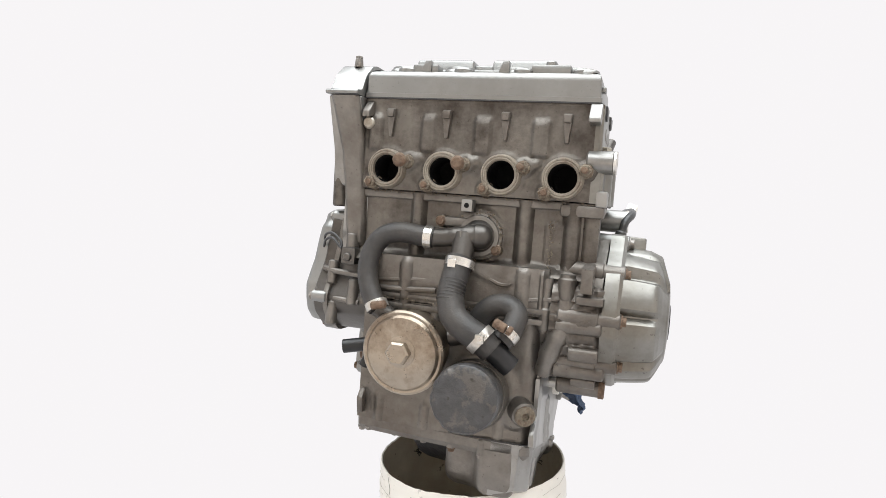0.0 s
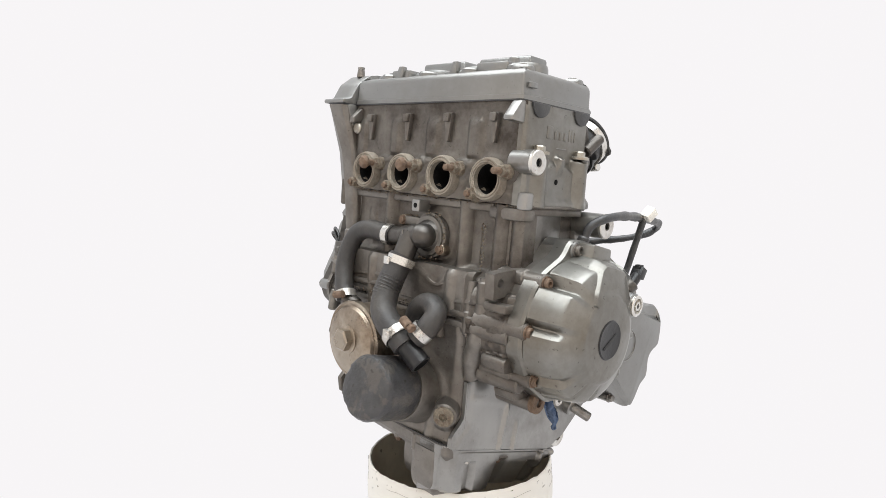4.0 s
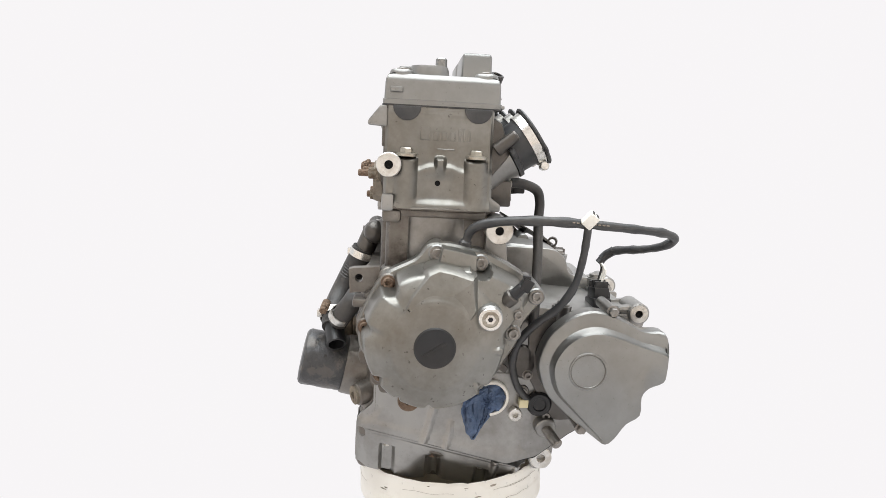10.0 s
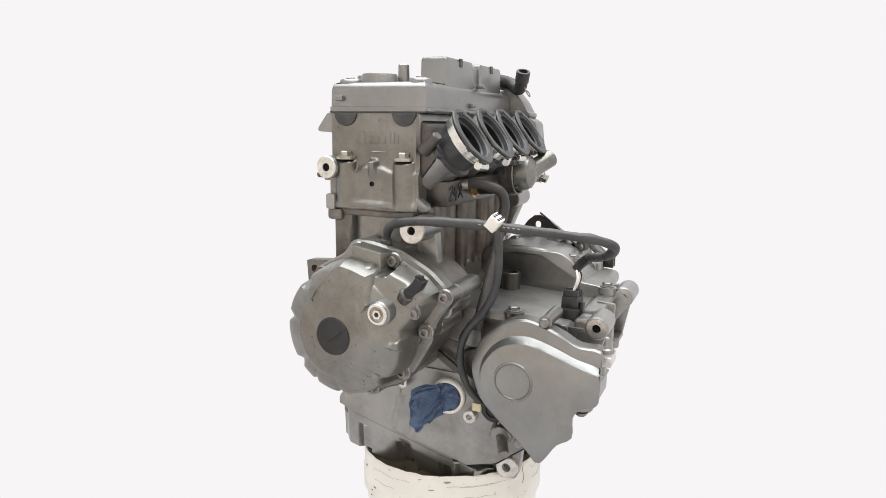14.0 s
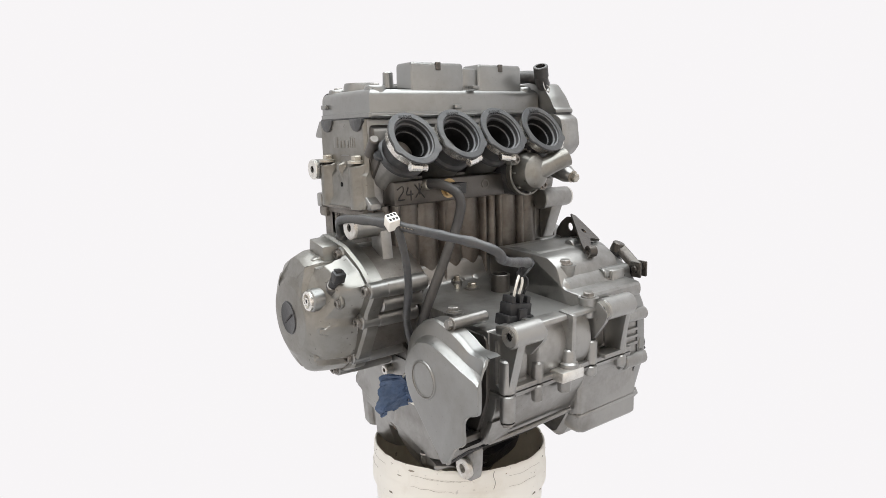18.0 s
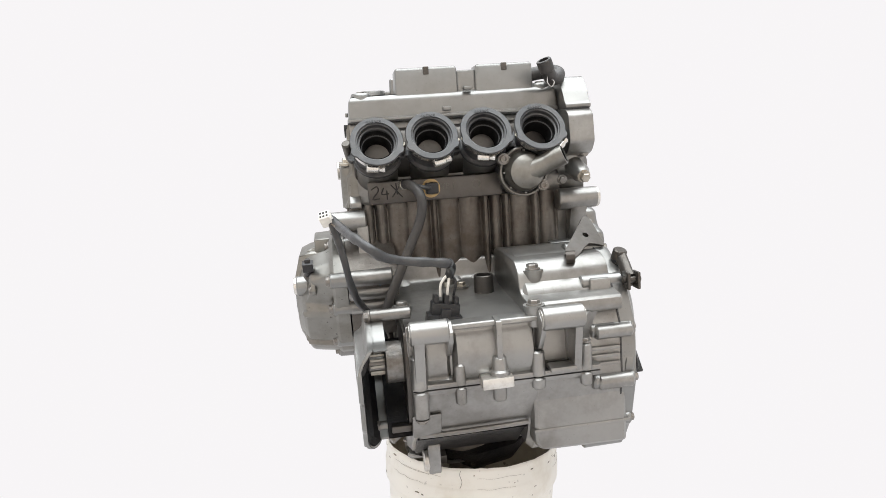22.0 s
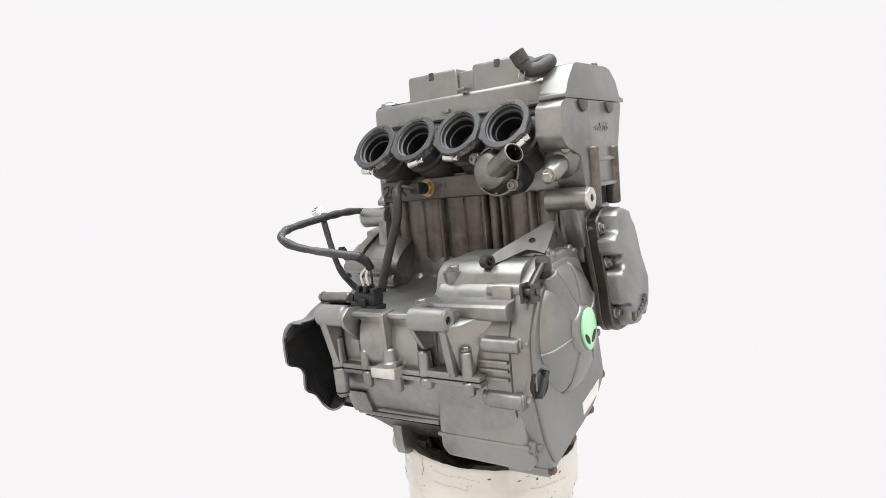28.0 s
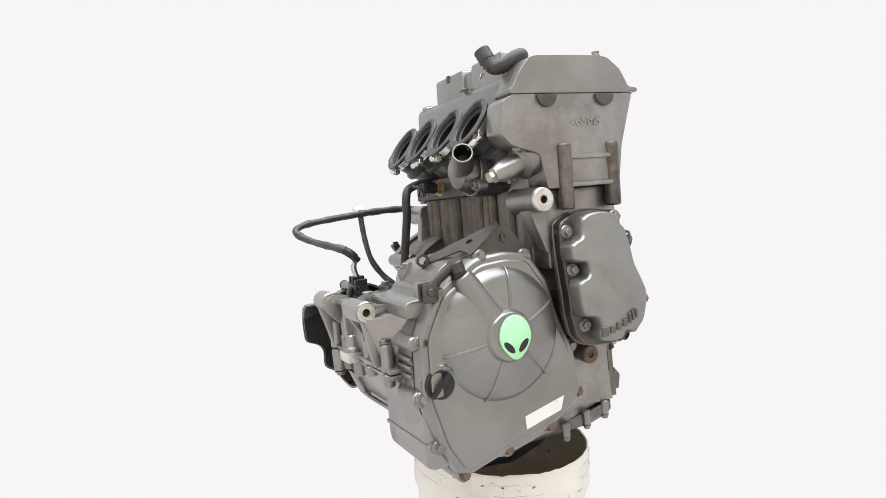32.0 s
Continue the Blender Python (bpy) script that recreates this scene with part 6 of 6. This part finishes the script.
def wiring():
    w = part("wiring_loom", sweep([(180, 34, -150), (183, 39, -135), (189, 54, -126), (190, 88, -121), (182, 140, -121), (170, 200, -125), (160, 246, -129), (150, 276, -133), (138, 292, -141), (124, 284, -152), (98, 270, -161), (66, 256, -168), (48, 244, -174), (46, 232, -184)], 5.4, 18, 6, True, 0.22), RUBBER, engine, "black taped wiring loom")
    part("loom_tape", sweep([(50, 248, -172), (46, 238, -180), (47, 230, -190)], 6.4, 12, 4, True, 0.2), PLASTIC, w)
    for k, dx in enumerate((-5, 0, 5)):
        part("wire", sweep([(47 + dx * 0.4, 231, -188), (50 + dx * 1.8, 236, -198), (52 + dx * 1.6, 232, -214)], 1.6, 8, 4), WHITEPL if k else PLASTIC, w)
    c = part("connector", join(box(34, 76, 218, 242, -252, -230, 2), box(38, 72, 220, 240, -232, -216, 1.5), box(40, 46, 221, 239, -218, -208, 1), box(52, 58, 221, 239, -218, -206, 1), box(64, 70, 221, 239, -218, -208, 1)), PLASTIC, w, "black plug connector")
    c.matrix_local = Matrix.Translation(vec((55, 230, -226))) @ Matrix.Rotation(radians(-9), 4, "Y") @ Matrix.Translation(vec((-55, -230, 220)))
    part("connector_rib", box(49, 61, 240, 245, -246, -222, 1), PLASTIC, c)
    l2 = part("branch_loom", sweep([(182, 172, -118), (176, 173, -140), (170, 172, -168), (165, 166, -200), (158, 150, -228), (146, 130, -250), (132, 114, -276), (122, 108, -310), (116, 118, -344), (108, 136, -366)], 4.7, 18, 6, True, 0.22), RUBBER, w, "black taped branch of the loom")
    pl = part("white_plug", box(180, 194, 166, 179, -125, -108, 1.5), WHITEPL, w, "white multi-pin plug")
    pl.matrix_local = Matrix.Translation(vec((187, 172, -116))) @ Matrix.Rotation(radians(-38), 4, "X") @ Matrix.Rotation(radians(16), 4, "Y") @ Matrix.Translation(vec((-187, -172, 116)))
    for dx in (-4, 0, 4):
        for dy in (-3, 3):
            part("plug_pin", box(187 + dx - 1.3, 187 + dx + 1.3, 172.5 + dy - 1.6, 172.5 + dy + 1.6, -108.3, -107.6, 0, 1), INK_BLACK, pl)
    # printed marking on the sleeve, plain bars
    for k in range(9):
        q = Vector((179.6, 152, -121.8)).lerp(Vector((171.4, 194, -124.7)), k / 8)
        part("sleeve_print", sweep([q + Vector((5.7, 0.6, 1.2)), q + Vector((5.4, 3.6, 1.0))], 0.7, 6, 1), TARNISH, w)


wiring()


def dried_mud():
    """Crumbs of dried dirt stuck to ledges, bolt bosses and flanges."""
    rng = random.Random(21)
    spots = [((14, -64, -165), 30, 0, 9, 60)] + [((x - 19, -70, -107), 9, 0, 6, 26) for x in PORTS] + [((x + 26, -70, -79), 9, 0, 6, 22) for x in PORTS]
    verts, faces = [], []

    def crumb(p, r):
        base = len(verts)
        ax = [Vector((1, 0, 0)), Vector((-1, 0, 0)), Vector((0, 1, 0)), Vector((0, -1, 0)), Vector((0, 0, 1)), Vector((0, 0, -1))]
        turn = Matrix.Rotation(rng.uniform(0, 6), 3, "X") @ Matrix.Rotation(rng.uniform(0, 6), 3, "Z")
        verts.extend([tuple((Vector(p) + turn @ (a * r * rng.uniform(0.6, 1.3))) * MM) for a in ax])
        faces.extend([tuple(base + k for k in f) for f in ((0, 2, 4), (2, 1, 4), (1, 3, 4), (3, 0, 4), (2, 0, 5), (1, 2, 5), (3, 1, 5), (0, 3, 5))])

    for (x, y, z), r, _, spread, count in spots:
        for _ in range(count):
            a = rng.uniform(0, 2 * math.pi)
            rr = r + rng.uniform(-spread, spread) * 0.35 if count == 60 else r * math.sqrt(rng.random())
            crumb((x + rr * math.cos(a), y + rng.uniform(0, 3), z + rr * math.sin(a)), rng.uniform(0.7, 2.0))
    for _ in range(150):
        crumb((rng.uniform(-140, 150), -60.5 + rng.uniform(-1, 1.5), -116.5 + rng.uniform(-2, 1)), rng.uniform(0.4, 1.3))
    for _ in range(70):
        crumb((rng.uniform(98, 106), -57 + rng.uniform(-1, 1), rng.uniform(-206, -140)), rng.uniform(0.5, 1.8))
    for _ in range(80):
        crumb((rng.uniform(-120, 100), -83 + rng.uniform(0, 2), -250 + rng.uniform(-2, 2)), rng.uniform(0.4, 1.4))
    me = bpy.data.meshes.new("dried_mud")
    me.from_pydata(verts, [], faces)
    me.materials.append(CRUST)
    ob = new("dried_mud", me)
    ob.parent = engine
    ob["label"] = "crumbs of dried brown dirt"
    ob["kind"] = "stuff"


dried_mud()


# ---- bucket and cloth ----
def bucket():
    b = tagged(new("bucket"), "cream plastic bucket with a chipped rim and dirt streaks", "bucket")
    R = 0.128
    bm = bmesh.new()
    seg, rings = 96, []
    prof = [(0.0, 0.004), (0.110, 0.004), (0.112, 0.008), (0.1275, 0.346), (0.1312, 0.348), (0.1325, 0.351), (0.1325, 0.374), (0.1315, 0.377), (0.1308, 0.379), (0.1308, 0.4015), (0.1302, 0.4045), (0.1288, 0.4062), (0.1272, 0.405), (0.1255, 0.36), (0.109, 0.010), (0.0, 0.010)]
    for r, z in prof:
        ring = []
        for k in range(seg if r else 1):
            a = 2 * math.pi * k / seg
            dz = 0.0015 * noise.noise((math.cos(a) * 4, math.sin(a) * 4, 1.3)) + 0.0016 * noise.noise((math.cos(a) * 17, math.sin(a) * 17, 5)) - 0.004 * max(0, noise.noise((math.cos(a) * 9, math.sin(a) * 9, 8)) - 0.42) if z > 0.4 else 0
            ring.append(bm.verts.new((r * math.cos(a), r * math.sin(a), z + dz)))
        rings.append(ring)
    for a, c in zip(rings, rings[1:]):
        for k in range(seg):
            j = (k + 1) % seg
            bm.faces.new(list(dict.fromkeys((a[k % len(a)], a[j % len(a)], c[j % len(c)], c[k % len(c)]))))
    bmesh.ops.recalc_face_normals(bm, faces=bm.faces)
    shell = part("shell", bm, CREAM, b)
    # inward faces get the grimy tone, which also carries painted shade
    shell.data.materials.append(GRIMY_SHADED)
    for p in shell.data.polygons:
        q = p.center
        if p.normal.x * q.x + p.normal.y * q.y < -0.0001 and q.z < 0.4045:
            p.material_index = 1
    rng = random.Random(11)
    for k in range(16):
        a = radians(rng.choice((rng.uniform(28, 66), rng.uniform(104, 142))))
        z = rng.uniform(366, 390)
        pts = []
        for i in range(4):
            aa = a + (rng.uniform(-0.06, 0.06))
            pts.append((125.6 * math.cos(aa), 125.6 * math.sin(aa), z + rng.uniform(-9, 7)))
        part("scribble", sweep(pts, 0.7, 5, 3), INK_BLACK, b)
    # dirt in the groove under the rim, chips and smears, and two cracks
    for r, z in ((0.1319, 0.3776), (0.1311, 0.3925)):
        for k in range(7):
            a0 = 0.9 * k + 1.3 * r * k
            w = 0.25 + 0.3 * abs(math.sin(3.7 * k + z * 100))
            part("groove_dirt", sweep([Vector((r * math.cos(a0 + w * i / 8), r * math.sin(a0 + w * i / 8), z + 0.0008 * math.sin(i * 1.3 + k))) / MM for i in range(9)], 0.16, 5, 2), GRIMY_SHADED, b)
    rng = random.Random(4)
    for k in range(54):
        a = rng.uniform(0, 2 * math.pi)
        z = rng.choice((rng.uniform(0.380, 0.403), rng.uniform(0.350, 0.374), rng.uniform(0.30, 0.34)))
        w, hgt = rng.uniform(0.001, 0.009) * (2 if k % 7 == 0 else 1), rng.uniform(0.0008, 0.003)
        bm = bmesh.new()
        vs = []
        for u, v in ((-1, -0.6), (-0.3, -1), (0.6, -0.7), (1, 0.2), (0.2, 0.9), (-0.7, 0.6)):
            aa = a + (u + rng.uniform(-0.3, 0.3)) * w / R * 0.5
            zz = z + (v + rng.uniform(-0.4, 0.4)) * hgt * 0.5
            rr = 0.13125 if z > 0.377 else (0.1328 if z > 0.349 else 0.1124 + (zz - 0.008) * 0.0456)
            vs.append(bm.verts.new((rr * math.cos(aa), rr * math.sin(aa), zz)))
        bm.faces.new(vs)
        part("dirt_smear", bm, DIRT if k % 3 else GRIMY_SHADED, b)
    for a in (0.9, 3.6):
        part("crack", sweep([(131.1 * math.cos(a + 0.012 * math.sin(5.1 * i)), 131.1 * math.sin(a + 0.012 * math.sin(5.1 * i)), 404 - 4.2 * i) for i in range(7)], 0.3, 5, 2), DIRT, b)
    return b


BUCKET = bucket()


def rag():
    """A crumpled cloth pushed into the pump opening; its origin is the engine's."""
    bm = bmesh.new()
    n, m = 64, 26
    hem = smooth_path([(122, 80, -342), (133, 60, -345), (139, 46, -360), (141, 51, -384), (145, 60, -402), (138, 68, -393), (128, 75, -391), (118, 85, -384)], 9)
    mouth = Vector((108, 82, -361))
    grid = []
    for i in range(n):
        row = []
        e = hem[i]
        for j in range(m):
            u, v = i / (n - 1), j / (m - 1)
            p = mouth + (e - mouth) * (0.12 + 0.88 * v)
            p += Vector((13 * math.sin(math.pi * v) * math.sin(math.pi * u), 0, 0))
            p += Vector((1, -0.35, 0.1)) * (6.5 * abs(math.sin(u * 13 + 2.5 * v + 2 * noise.noise((u * 4, v * 4, 3)))) * v ** 0.6 + 7 * noise.noise((u * 9, v * 5, 2)) * v + 2.5 * noise.noise((u * 26, v * 14, 6)))
            row.append(bm.verts.new(p * MM))
        grid.append(row)
    for i in range(n - 1):
        for j in range(m - 1):
            bm.faces.new((grid[i][j], grid[i + 1][j], grid[i + 1][j + 1], grid[i][j + 1]))
    # the bunched end that fills the opening
    plug = []
    for i in range(n):
        a = 2 * math.pi * i / n
        row = []
        for j in range(8):
            r = 20.5 * j / 7
            bulge = 14 * math.cos(r / 20.5 * 1.4) + 6 * abs(math.sin(a * 3.5 + r * 0.2)) * (j / 7) + 3 * noise.noise((math.cos(a) * 3, math.sin(a) * 3, r * 0.2))
            row.append(bm.verts.new(vec((106 + bulge, 83 + r * math.cos(a), -362 + r * math.sin(a)))))
        plug.append(row)
    for i in range(n):
        for j in range(7):
            bm.faces.new((plug[i][j], plug[(i + 1) % n][j], plug[(i + 1) % n][j + 1], plug[i][j + 1]))
    bmesh.ops.remove_doubles(bm, verts=bm.verts, dist=1e-6)
    bmesh.ops.recalc_face_normals(bm, faces=bm.faces)
    ob = part("rag", bm, CLOTH, None)
    sol = ob.modifiers.new("thickness", "SOLIDIFY")
    sol.thickness = 0.0016
    return tagged(ob, "crumpled blue cloth rag stuffed into the engine's pump opening", "rag")


RAG = rag()


def scrap():
    bm = bmesh.new()
    bmesh.ops.create_icosphere(bm, subdivisions=4, radius=0.0075)
    for v in bm.verts:
        q = v.co * 1000
        v.co *= 1 + 0.45 * noise.noise(q * 0.12) + 0.3 * abs(noise.noise(q * 0.3))
        v.co.z *= 1.3
        v.co += vec((127, 114, -208))
    return tagged(part("rag", bm, CLOTH, None), "small scrap of dark blue cloth wedged behind the alternator cover", "rag")


SCRAP = scrap()


# ---- what turns ----
def motions():
    for ob, rest in ((engine, ENGINE_REST), (BUCKET, BUCKET_REST), (RAG, ENGINE_REST), (SCRAP, ENGINE_REST)):
        walk(ob, [(t, Matrix.Rotation(radians(-a), 4, "Z") @ rest) for t, a in SPIN])


motions()
